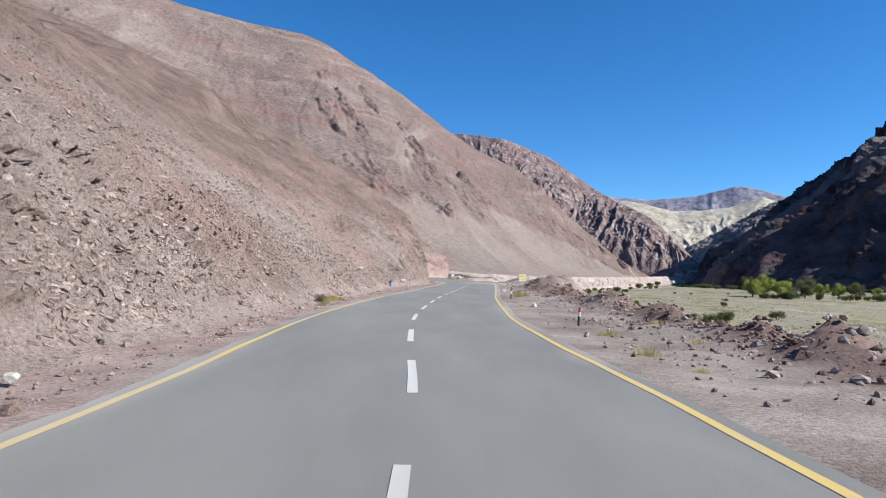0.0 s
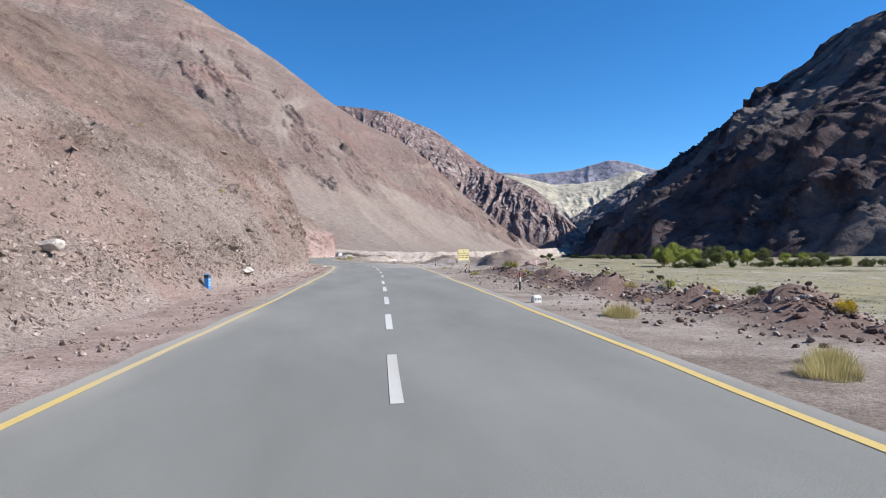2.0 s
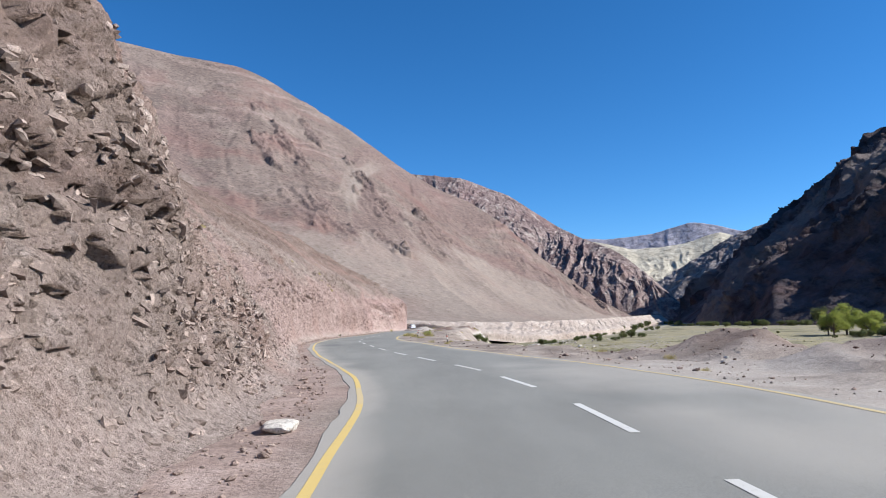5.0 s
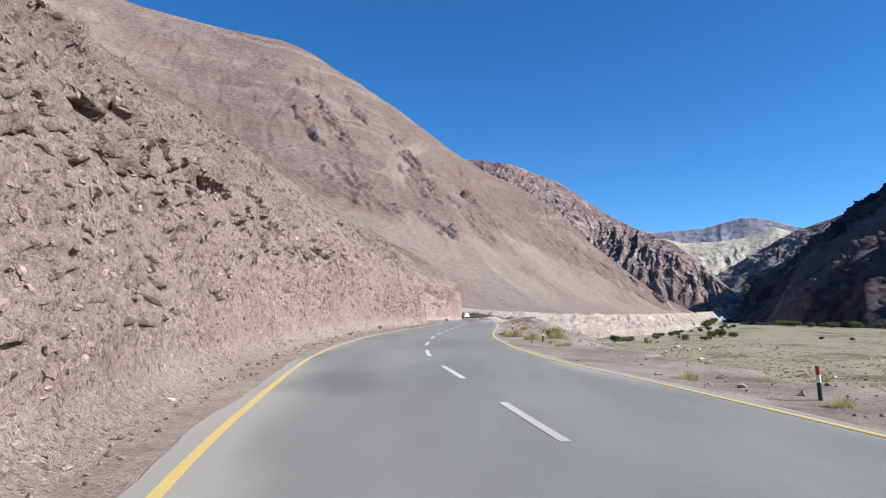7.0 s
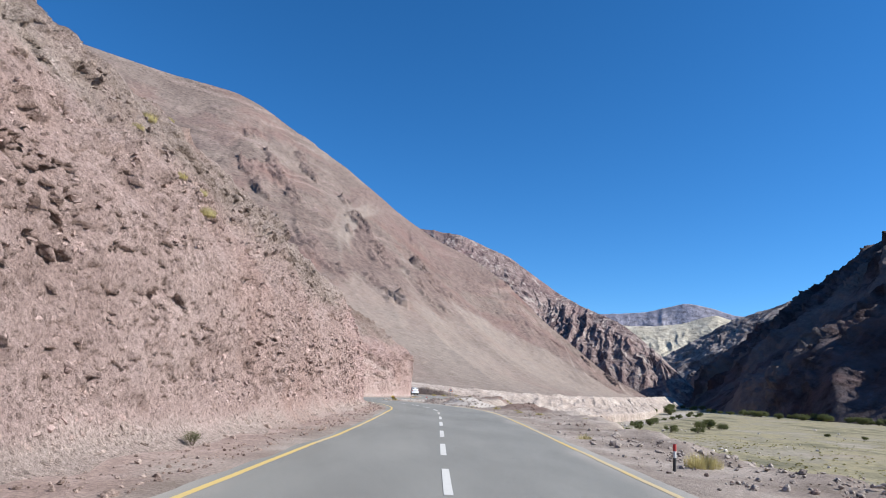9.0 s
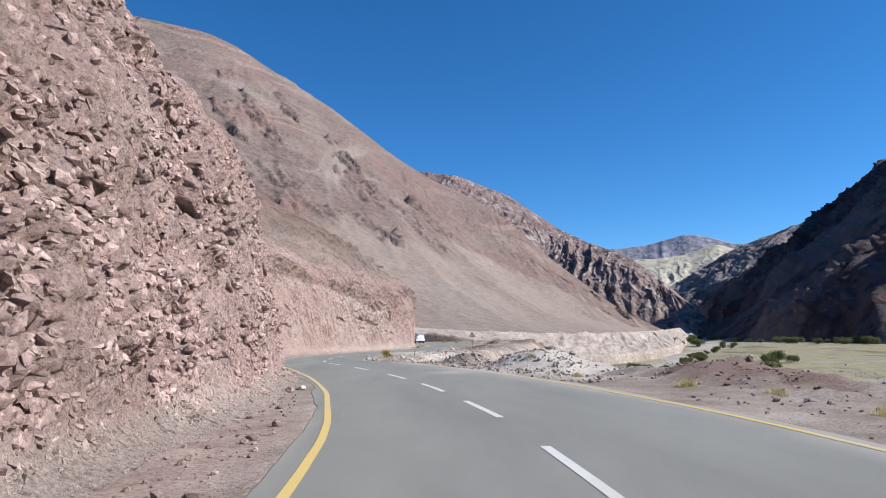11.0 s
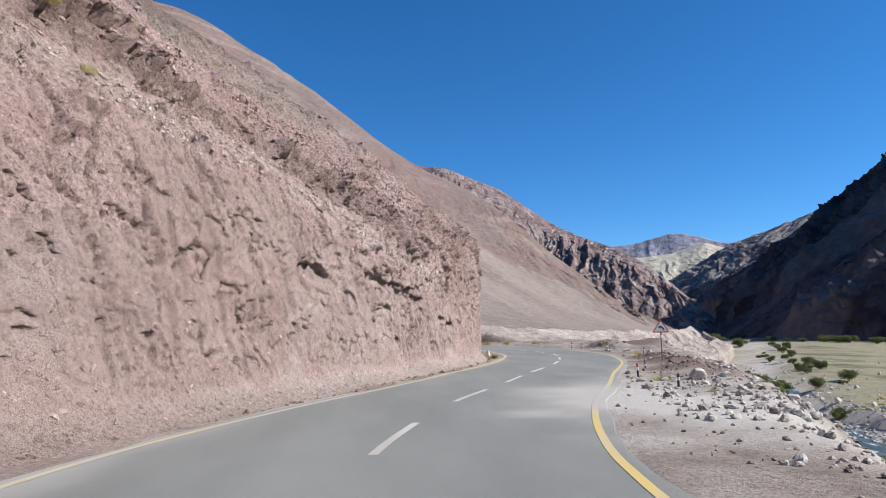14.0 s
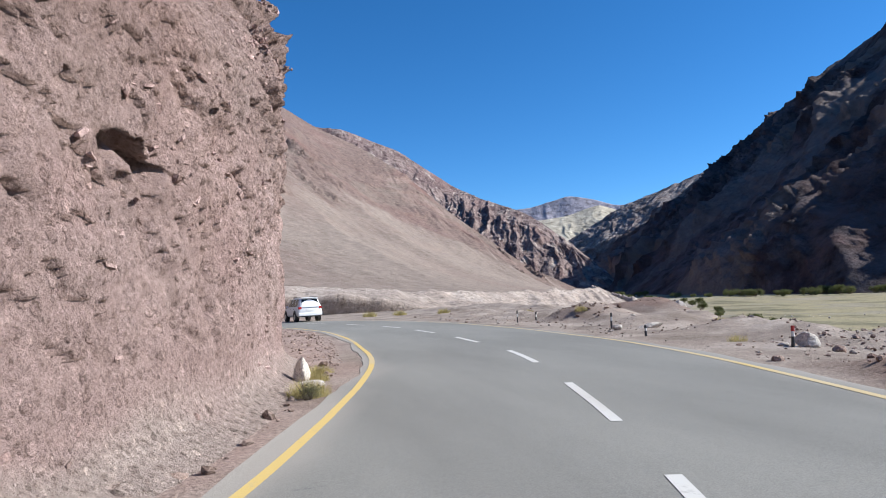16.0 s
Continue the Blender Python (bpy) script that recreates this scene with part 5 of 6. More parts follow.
WX = stream_x(wy)[:, None] + wu[None, :]
WZ = -8.14 + 0.03 * fbm(WX * 0.9, wy[:, None] * 0.9, 4, 15) + 0 * WX
tagged(grid_object("stream", np.stack([WX, wy[:, None] + 0 * WX, WZ], -1), wm), "shallow clear mountain stream with white riffles", "stream", kind="structure")


# ---------------- roadside things ----------------
RED_PAINT = plain("red_paint", (0.42, 0.035, 0.03), 0.55, wear=0.2)
WHITE_PAINT = plain("white_paint", (0.66, 0.65, 0.62), 0.6, wear=0.2)
BLACK_PAINT = plain("black_paint", (0.035, 0.035, 0.036), 0.6, wear=0.15)
BLUE_PAINT = plain("blue_paint", (0.045, 0.22, 0.55), 0.6, wear=0.12)
SIGN_YELLOW = plain("sign_yellow", (0.84, 0.69, 0.33), 0.55, wear=0.15, scale=4)
SIGN_RED = plain("sign_orange_red", (0.62, 0.10, 0.02), 0.45, wear=0.08)
SIGN_WHITE = plain("sign_white", (0.74, 0.74, 0.72), 0.4, wear=0.06)
STEEL = plain("weathered_steel", (0.20, 0.20, 0.20), 0.5, metallic=0.6, wear=0.2)
CONCRETE = plain("concrete", (0.45, 0.40, 0.34), 0.9, 0.15, wear=0.25, scale=6)


def thing(name, x, y, z=None, turn=0.0, label="", category="", group=""):
    ob = new(name)
    ob.empty_display_size = 0.2
    ob.matrix_basis = pose(x, y, on_ground(x, y) if z is None else z, 0, 0, turn)
    return tagged(ob, label, category, group)


def guide_post(x, y, high=0.6, lean=(0, 0), cap=RED_PAINT, label="concrete guide post banded red, white and black"):
    ob = thing("guide_post", x, y, None, 0, label, "road post", "guide posts along the verge")
    w = 0.07
    for nm, a, b, mt in (("lower_band", -0.15, 0.50 * high, BLACK_PAINT), ("white_band", 0.50 * high, 0.74 * high, WHITE_PAINT), ("cap_band", 0.74 * high, high, cap)):
        bm = bmesh.new()
        rod(bm, (lean[0] * a, lean[1] * a, a), (lean[0] * b, lean[1] * b, b), w / 2, w / 2 * 0.97, 12)
        part(nm, bm, mt, ob)
    return ob


for x, y, h, lean, cap in ((4.12, 19.82, 0.52, (0.08, 0.03), RED_PAINT), (4.29, 39.9, 0.62, (0.0, 0.0), RED_PAINT), (6.64, 61.4, 0.62, (0.02, 0), RED_PAINT), (9.05, 82.1, 0.55, (-0.03, 0), RED_PAINT),
                           (8.87, 80.05, 0.4, (0.02, 0.02), BLACK_PAINT), (10.85, 90.3, 0.42, (0, 0), BLACK_PAINT), (10.43, 102.6, 0.55, (0.02, 0), RED_PAINT), (4.86, 138.8, 0.54, (-0.05, 0), RED_PAINT),
                           (3.4, 158.8, 0.54, (0.05, 0), RED_PAINT), (4.05, 177.8, 0.54, (0.03, 0), RED_PAINT), (3.26, 239.7, 0.62, (0.0, 0), RED_PAINT)):
    guide_post(x, y, h, lean, cap)
for x, y, h, lean, cap in ((5.9, 274.9, 0.45, (-0.06, 0), RED_PAINT), (7.6, 278.3, 0.36, (-0.05, 0), RED_PAINT), (5.35, 270.8, 0.35, (0, 0), BLACK_PAINT), (15.56, 313.7, 0.6, (0, 0), BLACK_PAINT), (16.5, 313.7, 0.5, (0.05, 0), BLACK_PAINT),
                           (14.5, 294.9, 0.45, (0.06, 0), RED_PAINT), (15.6, 304.6, 0.55, (0.04, 0), BLACK_PAINT), (14.1, 299.9, 0.3, (0, 0), BLACK_PAINT), (0.3, 256.1, 0.45, (0, 0), RED_PAINT), (2.4, 259.0, 0.4, (0.05, 0), BLACK_PAINT)):
    guide_post(x, y, h, lean, cap, "short weathered guide post with peeling paint" if h < 0.5 else "concrete guide post banded red, white and black")


def kilometre_stone():
    ob = thing("kilometre_stone", -4.6, 65.2, 0.0, 82, "bright blue painted kilometre stone with a rounded top", "milestone")
    bm = bmesh.new()
    n = 12
    prof = [(-0.15, -0.1), (-0.15, 0.50)] + [(-0.15 * math.cos(math.pi * k / n), 0.50 + 0.15 * math.sin(math.pi * k / n)) for k in range(1, n)] + [(0.15, 0.50), (0.15, -0.1)]
    a = [bm.verts.new((x, -0.08, z)) for x, z in prof]
    b = [bm.verts.new((x, 0.08, z)) for x, z in prof]
    bm.faces.new(a), bm.faces.new(b[::-1])
    for k in range(len(prof)):
        bm.faces.new((a[k], b[k], b[(k + 1) % len(prof)], a[(k + 1) % len(prof)]))
    bmesh.ops.recalc_face_normals(bm, faces=bm.faces)
    bmesh.ops.bevel(bm, geom=[e for e in bm.edges if e.calc_face_angle(0) > 0.8], offset=0.012, segments=2, affect="EDGES")
    part("stone_body", bm, BLUE_PAINT, ob)
    bm = bmesh.new()
    for k, w in enumerate((0.16, 0.12, 0.18)):
        box(bm, 0, -0.083, 0.42 - 0.10 * k, w, 0.006, 0.035)
    part("lettering_bars", bm, WHITE_PAINT, ob, "worn white writing bars")
    bm = bmesh.new()
    for k in range(6):
        box(bm, 0, 0, 0.50 + 0.02 * k, 2 * math.sqrt(0.0225 - (0.02 * k)**2) + 0.012, 0.168, 0.021)
    part("dark_band", bm, BLACK_PAINT, ob)


kilometre_stone()


def text_part(words, size, x, z, parent, name, material, y=-0.004):
    cu = bpy.data.curves.new(name, "FONT")
    cu.body, cu.size, cu.align_x, cu.align_y, cu.extrude = words, size, "CENTER", "CENTER", 0.002
    tmp = bpy.data.objects.new(name, cu)
    scene.collection.objects.link(tmp)
    me = bpy.data.meshes.new_from_object(tmp.evaluated_get(bpy.context.evaluated_depsgraph_get()))
    bpy.data.objects.remove(tmp)
    ob = new(name, me)
    me.materials.clear()
    me.materials.append(material)
    ob.parent = parent
    ob.matrix_basis = pose(x, y, z, 90, 0, 0)
    return ob


def notice_board():
    ob = thing("notice_board", 12.05, 97.05, 0.12, 8, "yellow painted masonry road safety board on a pale plinth", "road sign")
    bm = box(bmesh.new(), 0, 0.07, 0.88, 1.02, 0.14, 0.96, 0.012)
    part("board", bm, SIGN_YELLOW, ob)
    bm = box(bmesh.new(), -0.03, 0.05, 0.29, 1.2, 0.34, 0.24, 0.03)
    part("plinth", bm, CONCRETE, ob, "pale chipped plinth")
    bm = bmesh.new()
    v = [bm.verts.new(p) for p in ((-0.045, -0.004, 1.16), (0.045, -0.004, 1.16), (0, -0.004, 1.27))]
    bm.faces.new(v)
    box(bm, 0, -0.003, 1.14, 0.12, 0.004, 0.012)
    part("emblem", bm, STEEL, ob, "small plain grey emblem")
    DARK = plain("sign_lettering", (0.10, 0.055, 0.03), 0.6)
    text_part("ROAD  SAFETY  IS", 0.125, 0, 1.02, ob, "lettering_line", DARK)
    text_part("THE UTMOST PRIORITY", 0.105, 0, 0.82, ob, "lettering_line", DARK)
    bm = bmesh.new()
    for x, w in ((-0.36, 0.16), (-0.06, 0.22), (0.28, 0.26)):
        box(bm, x, -0.002, 0.63, w, 0.004, 0.05)
    part("lettering_bars", bm, DARK, ob, "faded unreadable line of writing")


notice_board()


def bend_sign():
    ob = thing("bend_sign", 10.45, 283.1, None, -10, "triangular red bordered bend warning sign on a steel post", "road sign")
    base = ob.matrix_basis.translation.z
    low, high = 1.10 - base, 1.72 - base
    part("post", rod(bmesh.new(), (0, 0.03, -0.3), (0, 0.03, high - 0.1), 0.033, 0.033, 12), STEEL, ob)
    part("post_band", rod(bmesh.new(), (0, 0.03, low - 0.22), (0, 0.03, low - 0.12), 0.036, 0.036, 12), WHITE_PAINT, ob)

    def plate(nm, inset, y, thick, mt, lbl=""):
        bm = bmesh.new()
        w = 0.40 - inset * 1.75
        pts = [(-w, low + inset), (w, low + inset), (0, high - inset * 2.0)]
        a = [bm.verts.new((x, y, z)) for x, z in pts]
        b = [bm.verts.new((x, y + thick, z)) for x, z in pts]
        bm.faces.new(a), bm.faces.new(b[::-1])
        for k in range(3):
            bm.faces.new((a[k], b[k], b[(k + 1) % 3], a[(k + 1) % 3]))
        bmesh.ops.bevel(bm, geom=[e for e in bm.edges if abs(e.verts[0].co.y - e.verts[1].co.y) > thick * 0.5], offset=0.03 if not inset else 0.008, segments=4, affect="EDGES")
        bmesh.ops.recalc_face_normals(bm, faces=bm.faces)
        return part(nm, bm, mt, ob, lbl)
    plate("border_plate", 0.0, -0.006, 0.006, SIGN_RED, "orange red border")
    plate("face_plate", 0.05, -0.010, 0.004, SIGN_WHITE, "white reflective face")
    # the bent arrow
    bm = bmesh.new()
    mid = low + 0.1
    ring = []
    for k in range(13):
        a = math.radians(2 + 92 * k / 12)
        cx, cz = 0.005, mid
        ring.append((cx + 0.155 * math.cos(a) - 0.0, cz + 0.185 * math.sin(a), cx + 0.09 * math.cos(a), cz + 0.125 * math.sin(a)))
    vs = [(bm.verts.new((p[0], -0.012, p[1])), bm.verts.new((p[2], -0.012, p[3]))) for p in ring]
    for p, q in zip(vs, vs[1:]):
        bm.faces.new((p[0], q[0], q[1], p[1]))
    t = [bm.verts.new(p) for p in ((-0.012, -0.012, mid + 0.235), (-0.135, -0.012, mid + 0.155), (-0.012, -0.012, mid + 0.075))]
    bm.faces.new(t)
    bmesh.ops.recalc_face_normals(bm, faces=bm.faces)
    part("arrow", bm, BLACK_PAINT, ob, "black bent arrow")


bend_sign()
ws = thing("marker_stone", 5.43, 55.8, None, 15, "small white painted marker stone on the verge", "marker stone")
part("stone_body", box(bmesh.new(), 0, 0, 0.08, 0.26, 0.17, 0.24, 0.05), WHITE_PAINT, ws)
bm = bmesh.new()
for x in (-0.06, 0.01, 0.07):
    box(bm, x, -0.086, 0.10, 0.03, 0.006, 0.06)
part("lettering_bars", bm, BLACK_PAINT, ws, "faded dark writing bars")

# ---------------- car ----------------
CAR_WHITE = plain("car_white_paint", (0.74, 0.75, 0.76), 0.22, 0.5, wear=0.05, scale=3)
CAR_GLASS = plain("car_dark_glass", (0.012, 0.014, 0.016), 0.06, 0.5, wear=0.03, scale=3)
CAR_TRIM = plain("car_black_trim", (0.025, 0.025, 0.027), 0.55, wear=0.1)
TYRE_RUBBER = plain("tyre_rubber", (0.03, 0.029, 0.028), 0.85, wear=0.3)
RIM_METAL = plain("rim_metal", (0.45, 0.45, 0.46), 0.3, metallic=0.9, wear=0.1)
LAMP_RED = plain("lamp_red", (0.35, 0.012, 0.012), 0.2, wear=0.03)
LAMP_CLEAR = plain("lamp_clear", (0.55, 0.56, 0.57), 0.15, wear=0.03)


def sheet(points, depth=0.006):
    """A thin pane through four corners."""
    bm = bmesh.new()
    p = [Vector(q) for q in points]
    n = (p[1] - p[0]).cross(p[2] - p[0]).normalized() * depth
    a, b = [bm.verts.new(q) for q in p], [bm.verts.new(q - n) for q in p]
    bm.faces.new(a), bm.faces.new(b[::-1])
    for k in range(len(p)):
        bm.faces.new((a[k], b[k], b[(k + 1) % len(p)], a[(k + 1) % len(p)]))
    bmesh.ops.recalc_face_normals(bm, faces=bm.faces)
    return bm


def estate_car(x, y, z, turn):
    ob = thing("car", x, y, z, turn, "white sport utility car with dark windows on the road", "car")
    # rows from the tail: y, floor, belt half width and height, roof half width and height
    rows = [(0.02, 0.50, 0.84, 0.98, 0.74, 1.04), (0.06, 0.42, 0.89, 1.02, 0.73, 1.16), (0.26, 0.38, 0.92, 1.06, 0.66, 1.72), (0.55, 0.36, 0.93, 1.06, 0.66, 1.77), (1.2, 0.34, 0.93, 1.05, 0.67, 1.80), (2.1, 0.34, 0.93, 1.03, 0.67, 1.79),
            (2.75, 0.34, 0.93, 1.03, 0.65, 1.72), (3.5, 0.34, 0.93, 1.04, 0.76, 1.12), (3.9, 0.36, 0.92, 1.00, 0.74, 1.07), (4.45, 0.38, 0.88, 0.92, 0.68, 0.99), (4.68, 0.44, 0.78, 0.78, 0.60, 0.84), (4.74, 0.5, 0.70, 0.66, 0.55, 0.70)]

    def outline(r):
        yy, zl, wb, zb, wr, zr = r
        half = [(0, zl), (wb - 0.12, zl), (wb - 0.02, zl + 0.10), (wb, 0.5 * (zl + zb)), (wb - 0.015, zb - 0.06), (wb - 0.05, zb), (wr, zr - 0.07), (wr - 0.10, zr), (0, zr + 0.02)]
        return [(a, yy, b) for a, b in half] + [(-a, yy, b) for a, b in half[-2:0:-1]]
    bm = bmesh.new()
    rings = [[bm.verts.new(p) for p in outline(r)] for r in rows]
    for a, b in zip(rings, rings[1:]):
        for k in range(len(a)):
            bm.faces.new((a[k], a[(k + 1) % len(a)], b[(k + 1) % len(a)], b[k]))
    bm.faces.new(rings[0][::-1]), bm.faces.new(rings[-1])
    bmesh.ops.recalc_face_normals(bm, faces=bm.faces)
    bmesh.ops.bevel(bm, geom=[e for e in bm.edges if e.calc_face_angle(0) > 0.55], offset=0.03, segments=2, affect="EDGES")
    part("body", bm, CAR_WHITE, ob, "white painted body", True)
    part("rear_window", sheet([(-0.66, 0.080, 1.20), (0.66, 0.080, 1.20), (0.58, 0.232, 1.66), (-0.58, 0.232, 1.66)]), CAR_GLASS, ob, "dark tinted rear window")
    part("windscreen", sheet([(0.70, 3.38, 1.21), (-0.70, 3.38, 1.21), (-0.60, 2.83, 1.69), (0.60, 2.83, 1.69)]), CAR_GLASS, ob)
    for sd in (-1, 1):
        for y0, y1 in ((0.45, 1.15), (1.22, 2.05), (2.12, 2.95)):
            cut = 0.3 if y1 > 2.9 else 0.02
            part("side_window", sheet([(sd * 0.875, y0, 1.13), (sd * 0.875, y1 + 0.1 * (y1 > 2.9), 1.13), (sd * 0.695, y1 - cut, 1.66), (sd * 0.695, y0 + 0.05, 1.66)][::sd], 0.01), CAR_GLASS, ob)
        part("tail_lamp", box(bmesh.new(), sd * 0.76, 0.06, 1.02, 0.24, 0.12, 0.17, 0.03), LAMP_RED, ob, "red tail lamp")
        part("headlamp", box(bmesh.new(), sd * 0.62, 4.60, 0.80, 0.30, 0.16, 0.12, 0.03), LAMP_CLEAR, ob)
        bm = box(bmesh.new(), sd * 1.02, 2.92, 1.14, 0.16, 0.10, 0.14, 0.03)
        part("side_mirror", bm, CAR_WHITE, ob)
        bm = rod(bmesh.new(), (sd * 0.60, 0.5, 1.84), (sd * 0.60, 2.5, 1.84), 0.018)
        for yy in (0.5, 1.5, 2.5):
            rod(bm, (sd * 0.60, yy, 1.76), (sd * 0.60, yy, 1.84), 0.016)
        part("roof_rail", bm, CAR_TRIM, ob)
        for yy in (1.28, 2.2):
            part("door_handle", box(bmesh.new(), sd * 0.935, yy, 0.95, 0.03, 0.18, 0.03, 0.008), CAR_TRIM, ob)
        for yy in (0.95, 3.72):
            part("wheel_arch", rod(bmesh.new(), (sd * 0.70, yy, 0.42), (sd * 0.938, yy, 0.42), 0.45, 0.45, 28), CAR_TRIM, ob)
            wheel = rod(bmesh.new(), (sd * 0.70, yy, 0.37), (sd * 0.955, yy, 0.37), 0.37, 0.37, 28)
            bmesh.ops.bevel(wheel, geom=[e for e in wheel.edges if e.calc_face_angle(0) > 0.8], offset=0.035, segments=2, affect="EDGES")
            tyre = part("wheel", wheel, TYRE_RUBBER, ob, "black rubber tyre")
            part("rim", rod(bmesh.new(), (sd * 0.90, yy, 0.37), (sd * 0.962, yy, 0.37), 0.23, 0.20, 20), RIM_METAL, tyre, "silver wheel rim")
    part("rear_bumper", box(bmesh.new(), 0, 0.06, 0.56, 1.78, 0.20, 0.24, 0.06), CAR_WHITE, ob)
    part("bumper_skirt", box(bmesh.new(), 0, 0.10, 0.42, 1.60, 0.18, 0.12, 0.04), CAR_TRIM, ob, "black lower bumper")
    part("spoiler", box(bmesh.new(), 0, 0.20, 1.745, 1.24, 0.28, 0.05, 0.02), CAR_WHITE, ob)
    part("chrome_strip", box(bmesh.new(), 0, 0.005, 1.06, 1.2, 0.03, 0.05, 0.01), RIM_METAL, ob)
    part("number_plate", box(bmesh.new(), 0, 0.005, 0.86, 0.48, 0.02, 0.12, 0.004), SIGN_WHITE, ob, "blank pale number plate")
    return ob


estate_car(7.0, 333.6, -0.3, 12)

# ---------------- plants ----------------
SAGE = leaf_material("sage_leaves", ((0.10, 0.105, 0.055), (0.17, 0.17, 0.09), (0.26, 0.25, 0.14)))
GREEN = leaf_material("green_leaves", ((0.20, 0.24, 0.05), (0.34, 0.37, 0.09), (0.48, 0.47, 0.14)), 0.4)
OLIVE = leaf_material("olive_leaves", ((0.085, 0.10, 0.035), (0.14, 0.155, 0.06), (0.22, 0.22, 0.10)), 0.4)
STRAW = leaf_material("straw_blades", ((0.27, 0.23, 0.09), (0.42, 0.36, 0.16), (0.56, 0.49, 0.26)))
BLOSSOM = leaf_material("yellow_blossom", ((0.42, 0.30, 0.02), (0.60, 0.44, 0.03), (0.66, 0.52, 0.08)))
BARK = soil("bark", ((0.10, 0.08, 0.06), (0.17, 0.135, 0.105), (0.24, 0.20, 0.16)), big=3, fine=30, relief=0.01)


def leaf_cloud(lobes, count, size, r, upright=0.0, long=1.0):
    """Loose leaves through rounded lobes (x, y, z, radius)."""
    bm = bmesh.new()
    weights = [q[3]**2 for q in lobes]
    for _ in range(count):
        cx, cy, cz, cr = r.choices(lobes, weights)[0]
        d = Vector((r.gauss(0, 1), r.gauss(0, 1), r.gauss(0, 1))).normalized()
        p = Vector((cx, cy, cz)) + d * cr * (r.random()**0.4) * (0.75 + 0.45 * noise.noise(d * 2 + Vector((cx, cy, cz))))
        if p.z < 0.02:
            p.z = r.uniform(0.02, 0.15)
        n = (d + Vector((r.gauss(0, 0.6), r.gauss(0, 0.6), r.gauss(0, 0.6) + 0.3))).normalized()
        u = n.orthogonal().normalized()
        u = (Matrix.Rotation(r.uniform(0, 6.28), 3, n) @ u)
        if upright:
            u = (u * (1 - upright) + Vector((0, 0, 1)) * upright).normalized()
        w = n.cross(u).normalized()
        a, b = size * r.uniform(0.6, 1.4) * long, size * r.uniform(0.35, 0.6)
        q = [bm.verts.new(p + u * a * k + w * b * m + n * size * 0.15 * z) for k, m, z in ((-0.5, 0, 0), (0, 0.5, 1), (0.5, 0, 0), (0, -0.5, 1))]
        bm.faces.new(q)
    return bm


def twigs(r, count, reach, high, thick):
    bm = bmesh.new()
    for _ in range(count):
        a = r.uniform(0, 6.28)
        d = r.uniform(0.2, 1) * reach
        p, q = Vector((0.1 * math.cos(a) * reach, 0.1 * math.sin(a) * reach, -0.05)), Vector((math.cos(a) * d, math.sin(a) * d, high * r.uniform(0.5, 0.95)))
        m = (p + q) / 2 + Vector((0, 0, 0.12 * high))
        rod(bm, p, m, thick, thick * 0.7, 5)
        rod(bm, m, q, thick * 0.7, thick * 0.3, 5)
    return bm


KINDS = {}


def shrub(seed, wide, high, leaf, count, material, name="shrub", blossom=0):
    r = random.Random(seed)
    lobes = [(r.uniform(-0.32, 0.32) * wide, r.uniform(-0.32, 0.32) * wide, high * r.uniform(0.35, 0.62), high * r.uniform(0.28, 0.45)) for _ in range(9)]
    out = {"branchwork": mesh_of("branchwork", twigs(r, 14, wide * 0.42, high, 0.012 + wide * 0.006), BARK), "foliage": mesh_of("foliage", leaf_cloud(lobes, count, leaf, r), material)}
    if blossom:
        top = [(x, y, z + rr * 0.4, rr * 0.8) for x, y, z, rr in lobes]
        out["blossom"] = mesh_of("blossom", leaf_cloud(top, blossom, leaf * 0.9, r), BLOSSOM)
    return out


def tuft(seed, wide, high, count, material):
    r = random.Random(seed)
    bm = bmesh.new()
    for _ in range(count):
        a, d = r.uniform(0, 6.28), wide * 0.5 * math.sqrt(r.random())
        x, y = math.cos(a) * d, math.sin(a) * d
        h = high * r.uniform(0.4, 1.0) * (1.1 - 1.9 * (d / wide)**2)
        out = Vector((math.cos(a), math.sin(a), 0)) * r.uniform(0.05, 0.45) * h + Vector((r.gauss(0, 0.06), r.gauss(0, 0.06), 0)) * high
        sd = Vector((-math.sin(a + r.uniform(-1, 1)), math.cos(a), 0)).normalized() * r.uniform(0.002, 0.0045)
        p = Vector((x, y, -0.03))
        m = p + out * 0.4 + Vector((0, 0, h * 0.6))
        t = p + out + Vector((0, 0, h))
        v = [bm.verts.new(k) for k in (p - sd, p + sd, m + sd * 0.8, m - sd * 0.8, t)]
        bm.faces.new((v[0], v[1], v[2], v[3]))
        bm.faces.new((v[3], v[2], v[4]))
    return {"grass_clump": mesh_of("grass_clump", bm, material)}


def tree(seed, wide, high, count, material):
    r = random.Random(seed)
    trunk = bmesh.new()
    rod(trunk, (0, 0, -0.3), (0.1, 0.05, high * 0.35), high * 0.03, high * 0.02, 9)
    lobes = []
    for k in range(22):
        a = r.uniform(0, 6.28)
        z = high * r.uniform(0.16, 0.84)
        d = wide * 0.5 * r.uniform(0.1, 0.85) * (1.08 - 0.75 * abs(z / high - 0.42))
        e = Vector((math.cos(a) * d, math.sin(a) * d, z))
        rod(trunk, (0.1, 0.05, min(z * 0.6, high * r.uniform(0.12, 0.34))), e, high * 0.012, high * 0.004, 6)
        lobes.append((*e, wide * r.uniform(0.14, 0.22)))
    return {"trunk": mesh_of("trunk", trunk, BARK), "crown": mesh_of("crown", leaf_cloud(lobes, count, high * 0.045, r), material)}


